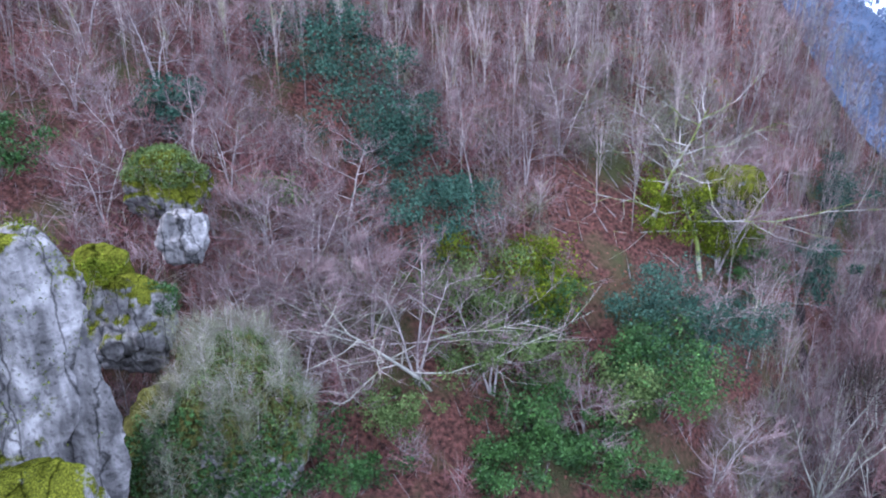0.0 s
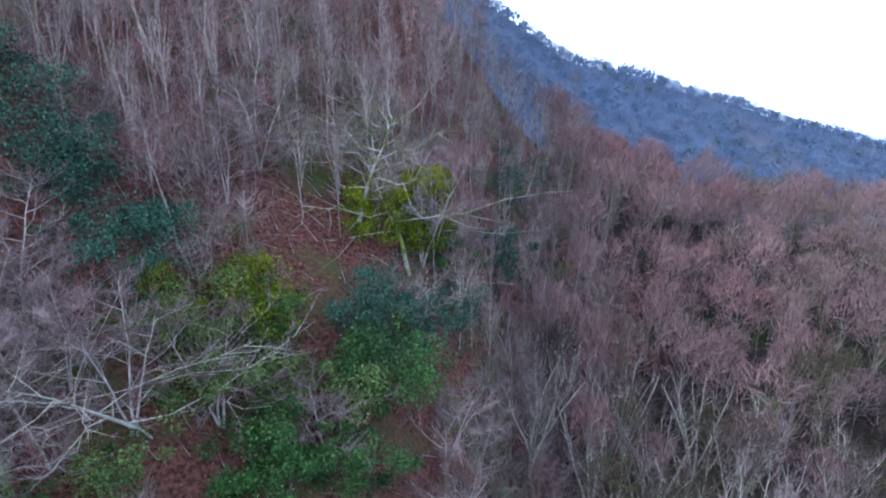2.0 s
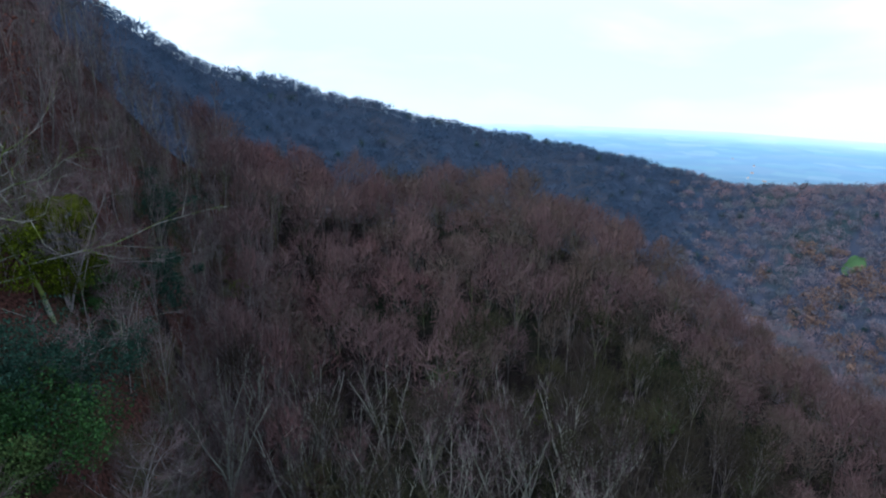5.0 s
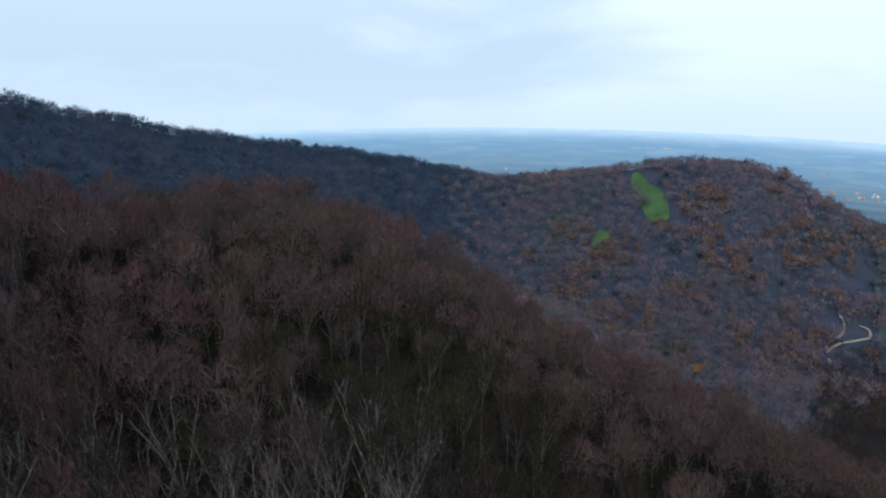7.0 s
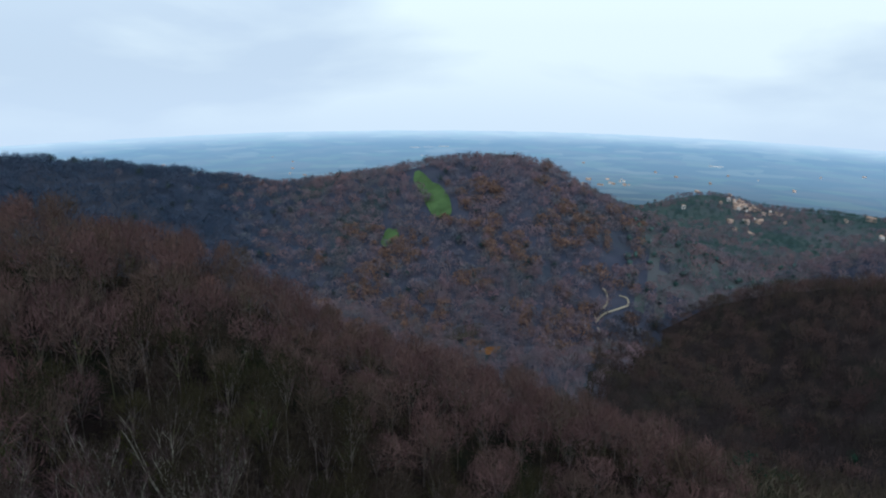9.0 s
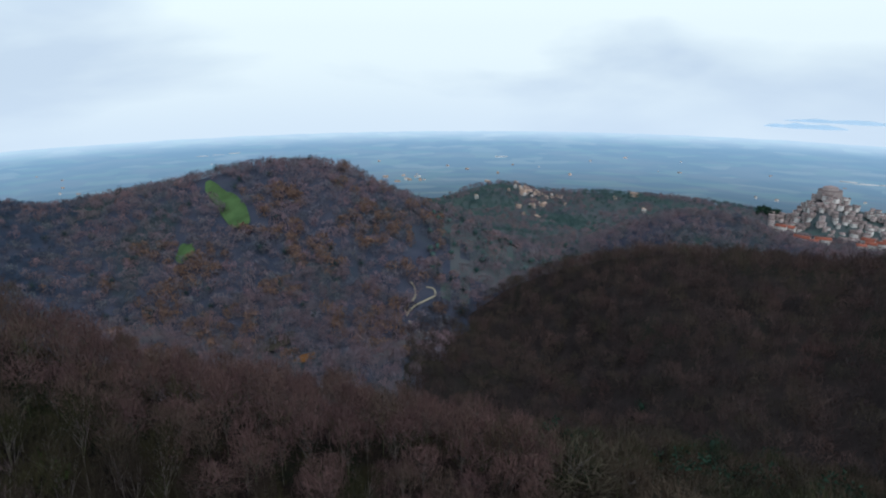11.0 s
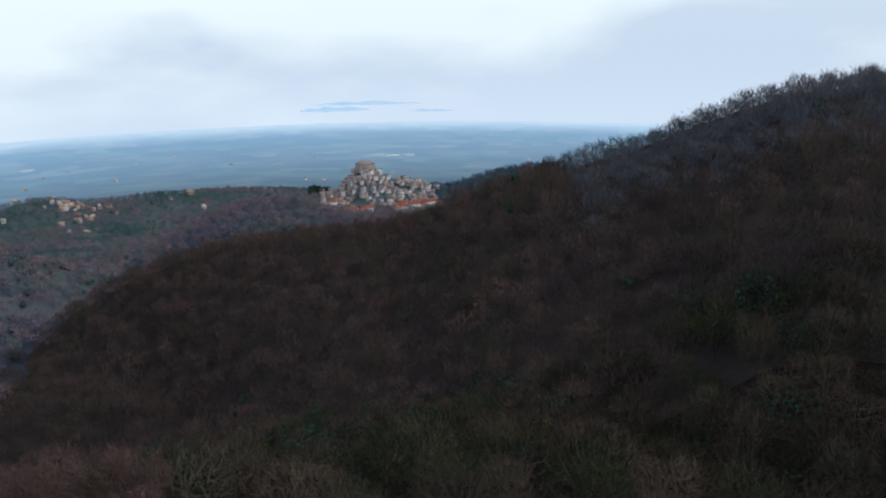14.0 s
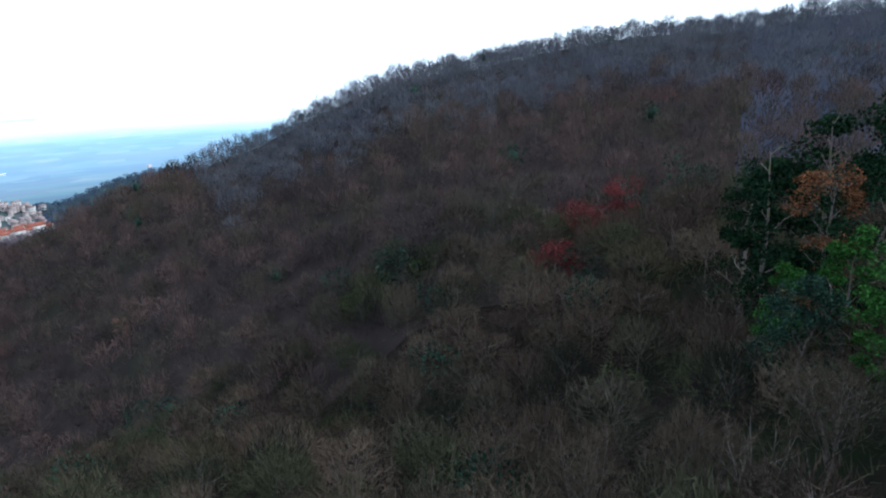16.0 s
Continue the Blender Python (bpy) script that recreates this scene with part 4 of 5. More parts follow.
# thin young stems standing close on the upper slope
STEMS = [distant_crown(66 + i, 8.5, 2.9, 50, .012, 12, .036, .6, .2, .2, .5) for i in range(3)]
ux, uy = scatter(rng, -62, 24, 42, 96, 2.5)
kind = rng.integers(0, 3, len(ux))
for i in range(3):
    k = kind == i
    grove("saplings", "close-set thin grey stems of young leafless trees", STEMS[i][0], ux[k], uy[k], 1.0, [BARK, TWIG], rng, STEMS[i][1], category="saplings")



# saplings that keep their dry leaves
q9 = np.random.default_rng(9)
DRY = []
for i in range(2):
    at = q9.normal(size=(80, 3)) * np.array([.7, .7, 1.5]) + np.array([0, 0, 4.2])
    g = Geo()
    g.leaves(at, np.full(80, .27), q9)
    g.spikes(np.tile([[0, 0, 0.]], (10, 1)) + np.arange(10)[:, None] * np.array([[0, 0, .5]]), at[:10], np.full(10, .02))
    DRY.append(g.arrays())
ux, uy = scatter(rng, -48, 8, 48, 88, 4.2)
k = rng.uniform(size=len(ux)) < .85
ux, uy = ux[k], uy[k]
for i in range(2):
    grove("saplings", "thin saplings keeping red-brown dry leaves on the slope", DRY[i], ux[i::2], uy[i::2], 1.0, DRY_LEAF, rng, category="saplings")

# ---------------------------------------------------------------- woods of the spur and the flank
def wood(label, templates, x, y, mats, size=1.0):
    kind = rng.integers(0, len(templates), len(x))
    for i, (tpl, idx) in enumerate(templates):
        k = kind == i
        grove("woodland", label, tpl, x[k], y[k], size, mats, rng, idx)


def azimuth(x, y):
    a = np.degrees(np.arctan2(x, y))
    return np.where(a < -90, a + 360, a)


def in_patch(x, y, az, r, wa, wr, turn=0.0):
    """Inside an uneven patch of ground round a place given by azimuth and distance."""
    cx, cy = r * math.sin(radians(az)), r * math.cos(radians(az))
    u, v = (x - cx), (y - cy)
    c, s = math.cos(turn), math.sin(turn)
    u, v = u * c - v * s, u * s + v * c
    a = np.arctan2(v, u)
    return (u / wa) ** 2 + (v / wr) ** 2 < 1 + .25 * np.sin(3 * a + az) + .15 * np.sin(5 * a)


def clearing(x, y, az, el, da, de):
    """Inside a window of azimuth and elevation of the ground as seen from the hillside."""
    e = np.degrees(np.arctan2(height(x, y), np.hypot(x, y)))
    return (np.abs(azimuth(x, y) - az) < da) & (np.abs(e - el) < de)


GRASS = ((72.8, -12.3, 1.5, .8), (73.9, -13.5, .9, .8), (74.4, -14.8, 1.4, .9))
CLEAR = ((89.1, -22.6, 1.2, 1.8), (78.7, -26.7, .7, .6), (76.3, -25.4, .7, .6))

# many-stemmed trees in the foreground of the spur and of the hollow
coppice = Planting([bare_tree("many-stemmed coppiced tree with pale upright branches", grow(600 + i, h=9.5, r0=.085, limbs=6, spread=2.0, up=1.5, clear=.35, subs=4, twigs=5, twl=.8, stems=6,
                                                                                      fine=.016), COPPICE_BARK, TWIG_COPPICE, group="coppiced trees of the spur") for i in range(3)])
for i in range(42):
    az = 17 + i * 1.85 + rng.normal(0, .6)
    p = spot(az, (44 + 9 * ((i * 7) % 3) / 2 + rng.uniform(-2, 2)))
    coppice.put(int(rng.integers(3)), p, rng.uniform(0, 6.28), rng.uniform(.8, 1.1))
coppice.done()
broad = Planting([bare_tree("broad many-stemmed leafless tree with grey-green limbs", grow(620 + i, h=10.5, r0=.10, limbs=9, spread=3.4, up=1.0, clear=.25, subs=6, twigs=7, twl=.9, stems=7,
                                                                                    fine=.017), BARK, TWIG_BROAD, group="broad trees of the hollow") for i in range(3)])
for az, r, size in ((103, 56, .9), (112, 60, 1.0), (121, 54, .9), (129, 60, 1.05), (137, 52, .9), (144, 58, 1.1), (151, 52, 1.0), (158, 60, 1.2), (165, 54, 1.15), (171, 62, 1.25), (176, 52, 1.0),
                    (181, 60, 1.0), (186, 54, .9), (191, 58, .9), (148, 68, 1.1), (163, 72, 1.2), (134, 70, 1.0), (117, 70, 1.0)):
    broad.put(int(rng.integers(3)), spot(az, r), rng.uniform(0, 6.28), size)
broad.done()

MEADOW_AT = [(69.8, 612, 12, 8, -.3)]
px_, py_ = scatter(rng, 18, 102, 40, 150, 4.15)
keep = in_sight(px_, py_, 9.5)
SPUR_TREES = [distant_crown(70 + i, 10, 5.4, 330, .036, 14, .05, .68, .08, .5, .26, .4) for i in range(4)]
# crest red-brown, foot browner; the foot's darkness is shade in the colour
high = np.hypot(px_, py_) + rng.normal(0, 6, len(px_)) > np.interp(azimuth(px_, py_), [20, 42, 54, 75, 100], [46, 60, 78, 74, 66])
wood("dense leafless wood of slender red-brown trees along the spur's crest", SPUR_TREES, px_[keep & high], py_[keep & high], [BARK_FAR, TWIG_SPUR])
wood("dense leafless wood of brown trees low on the spur, shade in the colour", SPUR_TREES, px_[keep & ~high], py_[keep & ~high], [BARK, TWIG_LOW_SHADE])
LOW_BRUSH = [distant_crown(79 + i, 3.4, 4.4, 60, .05, 6, .03, .4, .4, .3, .4, .5) for i in range(2)]
ux, uy = scatter(rng, 18, 104, 40, 135, 3.7)
keep = in_sight(ux, uy, 9)
ux, uy = ux[keep], uy[keep]
for i in range(2):
    grove("undergrowth", "brown brushwood under the trees of the spur", LOW_BRUSH[i][0], ux[i::2], uy[i::2], 1.0, [BARK_FAR, TWIG_LOW_SHADE], rng, LOW_BRUSH[i][1], category="undergrowth")
px_, py_ = scatter(rng, 96, 202, 40, 180, 9.4)
keep = in_sight(px_, py_, 9)
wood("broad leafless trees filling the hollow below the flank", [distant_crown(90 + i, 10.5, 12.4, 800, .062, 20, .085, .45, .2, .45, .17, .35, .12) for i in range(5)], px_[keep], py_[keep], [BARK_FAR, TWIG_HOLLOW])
px_, py_ = scatter(rng, 60, 205, 155, 520, 8.4)
keep = in_sight(px_, py_, 9)
for c_ in CLEAR:
    keep &= ~(clearing(px_, py_, *c_) & (rng.uniform(size=len(px_)) < .65))
FLANK_TREES = [distant_crown(110 + i, 10.0, 11.2, 165, .11, 1, .13, .50, .5, .6, .26, .3, .12) for i in range(5)]
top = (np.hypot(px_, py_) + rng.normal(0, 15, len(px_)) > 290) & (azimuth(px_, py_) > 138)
foot = azimuth(px_, py_) + rng.normal(0, 1, len(px_)) < 88
wood("leafless brown wood on the flank of the valley", FLANK_TREES, px_[keep & ~top & ~foot], py_[keep & ~top & ~foot], [TWIG_FAR, TWIG_FAR])
wood("leafless brown wood at the foot of the hill, haze in its colour", FLANK_TREES, px_[keep & foot], py_[keep & foot], [TWIG_HILL_HAZE, TWIG_HILL_HAZE])
wood("leafless brown wood along the top of the flank, blue haze in its colour", FLANK_TREES, px_[keep & top], py_[keep & top], [TWIG_CREST_HAZE, TWIG_CREST_HAZE])
px_, py_ = scatter(rng, 5, 142, 140, 1180, 9.2)
keep = in_sight(px_, py_, 9) & ((np.hypot(px_, py_) > np.where(azimuth(px_, py_) < 92, 410, 520)) | (azimuth(px_, py_) < 60)) & ((np.hypot(px_, py_) < 960) | (azimuth(px_, py_) > 117))
for m in MEADOW_AT:
    keep &= ~in_patch(px_, py_, *m)
keep &= ~in_patch(px_, py_, 89, 590, 26, 12)
keep &= ~((azimuth(px_, py_) > 88) & (azimuth(px_, py_) < 103) & (np.hypot(px_, py_) > 560) & (rng.uniform(size=len(px_)) < .35))
for c_ in CLEAR:
    keep &= ~(clearing(px_, py_, *c_) & (rng.uniform(size=len(px_)) < .65))
for c_ in GRASS:
    keep &= ~clearing(px_, py_, *c_)
HILL_TREES = [distant_crown(130 + i, 9.2, 11.8, 88, .25, 1, .2, .48, .5, .45, .24, .35, .35) for i in range(5)]
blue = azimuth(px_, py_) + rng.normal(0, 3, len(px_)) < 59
wood("leafless wood covering the far ridge, blue haze in its colour", HILL_TREES, px_[keep & blue], py_[keep & blue], [TWIG_RIDGE_HAZE, TWIG_RIDGE_HAZE])
wood("leafless brown wood on the hill above the valley, haze in its colour", HILL_TREES, px_[keep & ~blue], py_[keep & ~blue], [TWIG_HILL_HAZE, TWIG_HILL_HAZE])

px_, py_ = scatter(rng, 88, 117, 930, 1390, 10.5)
mixed = np.sin(px_ * .021 + .3) * np.cos(py_ * .027) + .4 * np.sin(px_ * .06 - py_ * .05) + rng.normal(0, .35, len(px_))
seen = in_sight(px_, py_, 9)
wood("brown copses on the knoll round the village, haze in their colour", HILL_TREES, px_[seen & (mixed > 0)], py_[seen & (mixed > 0)], [TWIG_HILL_HAZE, TWIG_HILL_HAZE], .9)
wood("grey-green gardens and olive groves round the village", HILL_TREES, px_[seen & (mixed < -.25)], py_[seen & (mixed < -.25)], [LEAF_GARDEN_HAZE, LEAF_GARDEN_HAZE], .75)
px_, py_ = scatter(rng, 126.3, 140, 1190, 1345, 9.5)
wood("dark wood on the ridge behind the town, blue haze in its colour", HILL_TREES, px_, py_, [TWIG_RIDGE_HAZE, TWIG_RIDGE_HAZE])

# ---------------------------------------------------------------- single trees with leaves, evergreens in the woods
def leafy(label, templates, mat, places, size=1.0, category="evergreens"):
    x, y = np.array([p[0] for p in places]), np.array([p[1] for p in places])
    kind = rng.integers(0, len(templates), len(x))
    for i, tpl in enumerate(templates):
        k = kind == i
        if k.any():
            grove("leafy_trees", label, tpl, x[k], y[k], size, mat, rng, category=category)


def sector(az0, az1, r0, r1, gap, share):
    x, y = scatter(rng, az0, az1, r0, r1, gap)
    k = (rng.uniform(size=len(x)) < share) & in_sight(x, y, 7)
    return list(zip(x[k], y[k]))


def drifts(az0, az1, r0, r1, gap):
    """Places that gather in loose groups."""
    x, y = scatter(rng, az0, az1, r0, r1, gap)
    k = (np.sin(x * .047 + 1.7) * np.cos(y * .061 + .4) + .5 * np.sin(x * .11 - y * .08) + rng.normal(0, .3, len(x)) > .30) & in_sight(x, y, 7)
    return list(zip(x[k], y[k]))


ROUND = [leafy_crown(200 + i, 7.5, 6.6, 210, .62, mass=.45) for i in range(3)]
FAR_ROUND = [leafy_crown(205 + i, 7.5, 7.0, 50, 1.0, mass=.7) for i in range(3)]
NEAR_ROUND = [leafy_crown(210 + i, 5.0, 5.2, 560, .29) for i in range(3)]
oaks = [p_ for p_ in drifts(63, 91, 425, 650, 9.0) + sector(45, 62, 560, 760, 30, .10) + sector(74, 93, 600, 700, 16, .16)
        if not any(clearing(np.array([p_[0]]), np.array([p_[1]]), *c_)[0] for c_ in (*CLEAR, *GRASS))]
OAKS = [distant_crown(150 + i, 9.0, 10.5, 110, .30, 1, .2, .5, .5, .35, .2, .4, .4) for i in range(3)]
wood("russet oaks holding their dry leaves on the far hill", OAKS, np.array([p_[0] for p_ in oaks]), np.array([p_[1] for p_ in oaks]), [RUSSET, RUSSET], 1.1)
# evergreen leaves for far trees, paled and blued as painted haze
LEAF_FAR_HAZE = material("far_evergreen_haze", (0.040, 0.056, 0.058), (0.026, 0.040, 0.046), 0.05, 0.9, 4, island=0.3)
leafy("far evergreens among the leafless woods, haze blue in their colour", ROUND, LEAF_FAR_HAZE, sector(20, 95, 450, 800, 20, .2), 1.15)
leafy("dark evergreen trees among the leafless woods", ROUND, LEAF_DARK, sector(100, 200, 180, 420, 22, .14), 1.15)
leafy("dark evergreen shrubs in the hollow", NEAR_ROUND, LEAF_DARK, sector(100, 195, 80, 190, 13, .14) + sector(98, 175, 58, 190, 14, .2), 2.1)
leafy("olive-green shrubs in the hollow", NEAR_ROUND, LEAF_OLIVE, sector(100, 195, 60, 170, 14, .12), 1.5)
leafy("grey-green olive groves round the farms", FAR_ROUND, LEAF_GARDEN_HAZE, sector(90, 103, 560, 940, 11, .55), .85, "olive trees")
leafy("dark garden trees between the houses of the town", FAR_ROUND, LEAF_GARDEN_HAZE, sector(117.5, 127.5, 1120, 1290, 17, .35), .8)
leafy("dark pines beside the hill town", FAR_ROUND, LEAF_DARK, [spot(116.2 + rh_ * .13, 1270 + (i_ * 37) % 60)[:2] for i_, rh_ in enumerate(range(12))], 1.7, "pines")
leafy("dark garden trees and hedges round the farms", FAR_ROUND, LEAF_GARDEN_HAZE, sector(88, 118, 1150, 1330, 30, .4), .8)

# ---------------------------------------------------------------- meadow, field, track
def drape(name, label, az, r, wa, wr, turn, mat, lift=.5, steps=14):
    """An uneven patch of ground cover that follows the slope."""
    cx, cy = r * math.sin(radians(az)), r * math.cos(radians(az))
    c, s = math.cos(-turn), math.sin(-turn)
    V, F = [(cx, cy)], []
    for i in range(1, steps + 1):
        for k in range(48):
            a = k * math.pi / 24
            q = i / steps * math.sqrt(1 + .25 * math.sin(3 * a + az) + .15 * math.sin(5 * a))
            u, v = q * wa * math.cos(a), q * wr * math.sin(a)
            V.append((cx + u * c - v * s, cy + u * s + v * c))
    for k in range(48):
        F.append((0, 1 + k, 1 + (k + 1) % 48))
    for i in range(steps - 1):
        for k in range(48):
            a, b = 1 + i * 48 + k, 1 + i * 48 + (k + 1) % 48
            F += [(a, a + 48, b + 48), (a, b + 48, b)]
    V = np.array(V)
    V = np.column_stack([V, height(V[:, 0], V[:, 1]) + lift])
    return tagged(new(name, mesh_of(name, V, F, mat, True)), label, name.replace("_", " "), kind="structure")


for m in MEADOW_AT:
    drape("meadow", "bright green grass clearing on the wooded hill", *m, MEADOW, 1.2)


def strip(name, label, places, width, mat, lift=.6):
    pts = [Vector(p) for p in places]
    fine = []
    for i in range(len(pts) - 1):
        p0, p1, p2, p3 = pts[max(i - 1, 0)], pts[i], pts[i + 1], pts[min(i + 2, len(pts) - 1)]
        for k in range(6):
            u = k / 6
            fine.append(.5 * (2 * p1 + (p2 - p0) * u + (2 * p0 - 5 * p1 + 4 * p2 - p3) * u * u + (3 * p1 - p0 - 3 * p2 + p3) * u ** 3))
    fine.append(pts[-1])
    V = []
    for i, p in enumerate(fine):
        d = fine[min(i + 1, len(fine) - 1)] - fine[max(i - 1, 0)]
        side = Vector((-d.y, d.x, 0)).normalized() * width / 2
        for q in (p - side, p + side):
            V.append((q.x, q.y, float(height(q.x, q.y)) + lift))
    F = [(2 * i, 2 * i + 1, 2 * i + 3, 2 * i + 2) for i in range(len(fine) - 1)]
    return tagged(new(name, mesh_of(name, V, F, mat, True)), label, "track", kind="structure")


def path_of(*azel):
    return [ray_ground(a, e, 0, 300)[0] for a, e in azel]


a_, b_ = path_of((72.3, -11.9), (74.7, -15.2))
m_ = (a_ + b_) / 2
drape("meadow", "bright green grass clearing on the wooded hill", math.degrees(math.atan2(m_.x, m_.y)), math.hypot(m_.x, m_.y), (b_ - a_).to_2d().length * .56, 10.5,
      -math.atan2(b_.y - a_.y, b_.x - a_.x), MEADOW, 1.2)

strip("road", "pale winding farm track in the valley", path_of((88.3, -24.2), (87.9, -23.3), (87.8, -22.6), (88.6, -21.8), (88.6, -21.0), (88.2, -20.5)), 1.5, GRAVEL, .5)
strip("road", "pale farm track climbing to a yard", path_of((87.9, -23.2), (88.8, -22.4), (89.8, -22.0), (90.4, -21.7), (90.3, -21.2), (89.6, -21.0)), 1.7, GRAVEL, .8)
p, r = ray_ground(78.7, -26.3, 0, 250)
drape("field", "orange bare-soil field at the foot of the hill", 78.7, r, 4, 8, -.2, BARE_SOIL, 1.5)
p, r = ray_ground(76.3, -25.0, 0, 250)
drape("field", "small green orchard plot at the foot of the hill", 76.3, r, 7, 15, -.2, FIELDS, 3.0)
for az, r, wa, wr, turn in ((94.5, 740, 30, 45, .4), (96.5, 690, 26, 16, -.2)):
    drape("field", "olive-green pasture on the valley floor", az, r, wa, wr, turn, PASTURE_HAZE, 1.0)

# far ridge showing through the cloud bank; its pale blue is painted haze
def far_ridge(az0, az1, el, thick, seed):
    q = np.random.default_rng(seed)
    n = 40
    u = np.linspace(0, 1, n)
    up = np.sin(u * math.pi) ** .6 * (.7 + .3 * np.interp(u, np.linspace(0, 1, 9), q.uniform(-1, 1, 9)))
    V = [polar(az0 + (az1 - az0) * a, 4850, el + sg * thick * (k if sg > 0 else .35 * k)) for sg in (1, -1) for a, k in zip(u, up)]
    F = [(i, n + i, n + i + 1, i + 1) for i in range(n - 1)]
    return tagged(new("backdrop", mesh_of("backdrop", V, F, RIDGE_HAZE, True)), "far mountain ridge in painted haze blue showing through the cloud", "far ridge", kind="structure")


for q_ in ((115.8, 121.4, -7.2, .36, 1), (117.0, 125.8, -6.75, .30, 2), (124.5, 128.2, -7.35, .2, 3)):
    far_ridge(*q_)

# ---------------------------------------------------------------- houses
def house(label, w, d, h, wall, roof, group):
    """A small gabled house: walls and tiled roof."""
    root = tagged(new("house"), label, "house", group)
    g = [(-w / 2, -d / 2, -3), (w / 2, -d / 2, -3), (w / 2, d / 2, -3), (-w / 2, d / 2, -3), (-w / 2, -d / 2, h), (w / 2, -d / 2, h), (w / 2, d / 2, h), (-w / 2, d / 2, h),
         (-w / 2, 0, h + d * .22), (w / 2, 0, h + d * .22)]
    f = [(0, 1, 5), (0, 5, 4), (2, 3, 7), (2, 7, 6), (1, 2, 6), (1, 6, 5), (5, 6, 9), (3, 0, 4), (3, 4, 7), (7, 4, 8)]
    part("wall", mesh_of("wall", g, f, wall), root)
    o, k = .6, .25
    e, t = h - o * .44, h + d * .22 + .05
    V = [(-w / 2 - o, -d / 2 - o, e), (w / 2 + o, -d / 2 - o, e), (w / 2 + o, 0, t), (-w / 2 - o, 0, t), (w / 2 + o, d / 2 + o, e), (-w / 2 - o, d / 2 + o, e)]
    V += [(x, y, z + k) for x, y, z in V]
    F = [(0, 1, 2, 3), (3, 2, 4, 5), (6, 9, 8, 7), (9, 11, 10, 8), (0, 6, 7, 1), (1, 7, 8, 2), (2, 8, 10, 4), (4, 10, 11, 5), (5, 11, 9, 3), (3, 9, 6, 0)]
    part("roof", mesh_of("roof", V, F, roof), root)
    for x in (-w * .25, w * .25) if w < 100 else ():
        wv = [(x - .55, -d / 2 - .06, h * .45), (x + .55, -d / 2 - .06, h * .45), (x + .55, -d / 2 - .06, h * .45 + 1.6), (x - .55, -d / 2 - .06, h * .45 + 1.6)]
        wv += [(a, b + .12, c) for a, b, c in wv]
        part("window", mesh_of("window", wv, [(0, 1, 2, 3), (0, 4, 5, 1), (1, 5, 6, 2), (2, 6, 7, 3), (3, 7, 4, 0)], DARK_PANE), root)
    return root


PALE_TILES = material("pale_roof_tiles", (0.42, 0.29, 0.22), (0.33, 0.25, 0.2), 0.4, 0.9, 5, rand=0.4)
DARK_PANE = material("dark_window", (0.02, 0.022, 0.025), (0.03, 0.032, 0.035), 2.0, 0.2)
town_houses = Planting([house("old stone house with a tiled roof in the hill town", *dim, TOWN_WALL if i % 3 else PALE_WALL, TILES, "houses of the hill town")
                        for i, dim in enumerate(((9, 8, 8), (12, 9, 10), (8, 7, 11), (15, 9, 9), (10, 10, 7)))])
rh = random.Random(4)
for i in range(230):
    u = rh.random()
    az = 117.2 + u * 9.6
    top = max(0.0, 1 - abs(az - 120.4) / 4.2) ** 1.1
    r = 1165 + 145 * rh.random() ** .8 + top * 10
    if rh.random() < .35 and az < 124:
        r, az = 1250 + 55 * rh.random(), 120.4 + rh.gauss(0, 1.6)
    p = spot(az, r)
    town_houses.put(rh.randrange(5), p, radians(-az) + rh.gauss(0, .5), rh.uniform(.5, .85))
town_houses.done()
villas = Planting([house("large pale house with a red tiled roof below the town", *dim, PALE_WALL, RED_TILES, "red-roofed houses below the town") for dim in ((20, 11, 9), (14, 11, 9))])
for az, r in ((119.5, 1130), (120.3, 1120), (120.9, 1135), (123.4, 1130), (124.0, 1140), (124.8, 1150), (125.5, 1160), (126.0, 1170), (123.8, 1165), (125.0, 1180), (118.0, 1215), (118.6, 1220), (126.6, 1180)):
    villas.put(rh.randrange(2), spot(az, r), radians(-az) + rh.gauss(0, .25), rh.uniform(.9, 1.35))
villas.done()
farms = Planting([house("pale farmhouse with an orange tiled roof among trees", *dim, w_, PALE_TILES, "farmhouses in the valley and plain") for dim, w_ in (((14, 9, 7), PLASTER), ((10, 8, 7), PALE_WALL), ((20, 10, 6), PLASTER))])
for i in range(46):
    az, r = 97.6 + abs(rh.gauss(0, 1.5)), 1310 + rh.gauss(0, 14)
    if i > 24:
        az, r = rh.gauss(99.2, .9), rh.uniform(1180, 1300)
    if i > 36:
        az, r = rh.uniform(91, 108), rh.uniform(1150, 1330)
    farms.put(rh.randrange(3), spot(az, r), rh.uniform(0, 6.28), rh.uniform(.42, .75))
for i in range(55):
    az, r = rh.uniform(40, 140), rh.uniform(1.0, 3.6) ** .5 * 1850
    if 84 < az < 93 and rh.random() < .5:
        r = rh.uniform(1700, 2100)
    p = spot(az, r)
    farms.put(rh.randrange(3), p, rh.uniform(0, 6.28), rh.uniform(.6, 1.0) if r < 2400 else rh.uniform(.55, .85))
for i in range(22):
    az, r = (rh.gauss(88.0, 1.1), rh.gauss(2230, 110)) if i < 13 else (rh.uniform(58, 64), rh.uniform(1950, 2250))
    farms.put(rh.randrange(3), spot(az, r), rh.uniform(0, 6.28), rh.uniform(.6, .9))
farms.done()
sheds = Planting([house("long white greenhouse on the plain", 160, 14, 5, PALE_WALL, PALE_WALL, "greenhouses on the plain")])
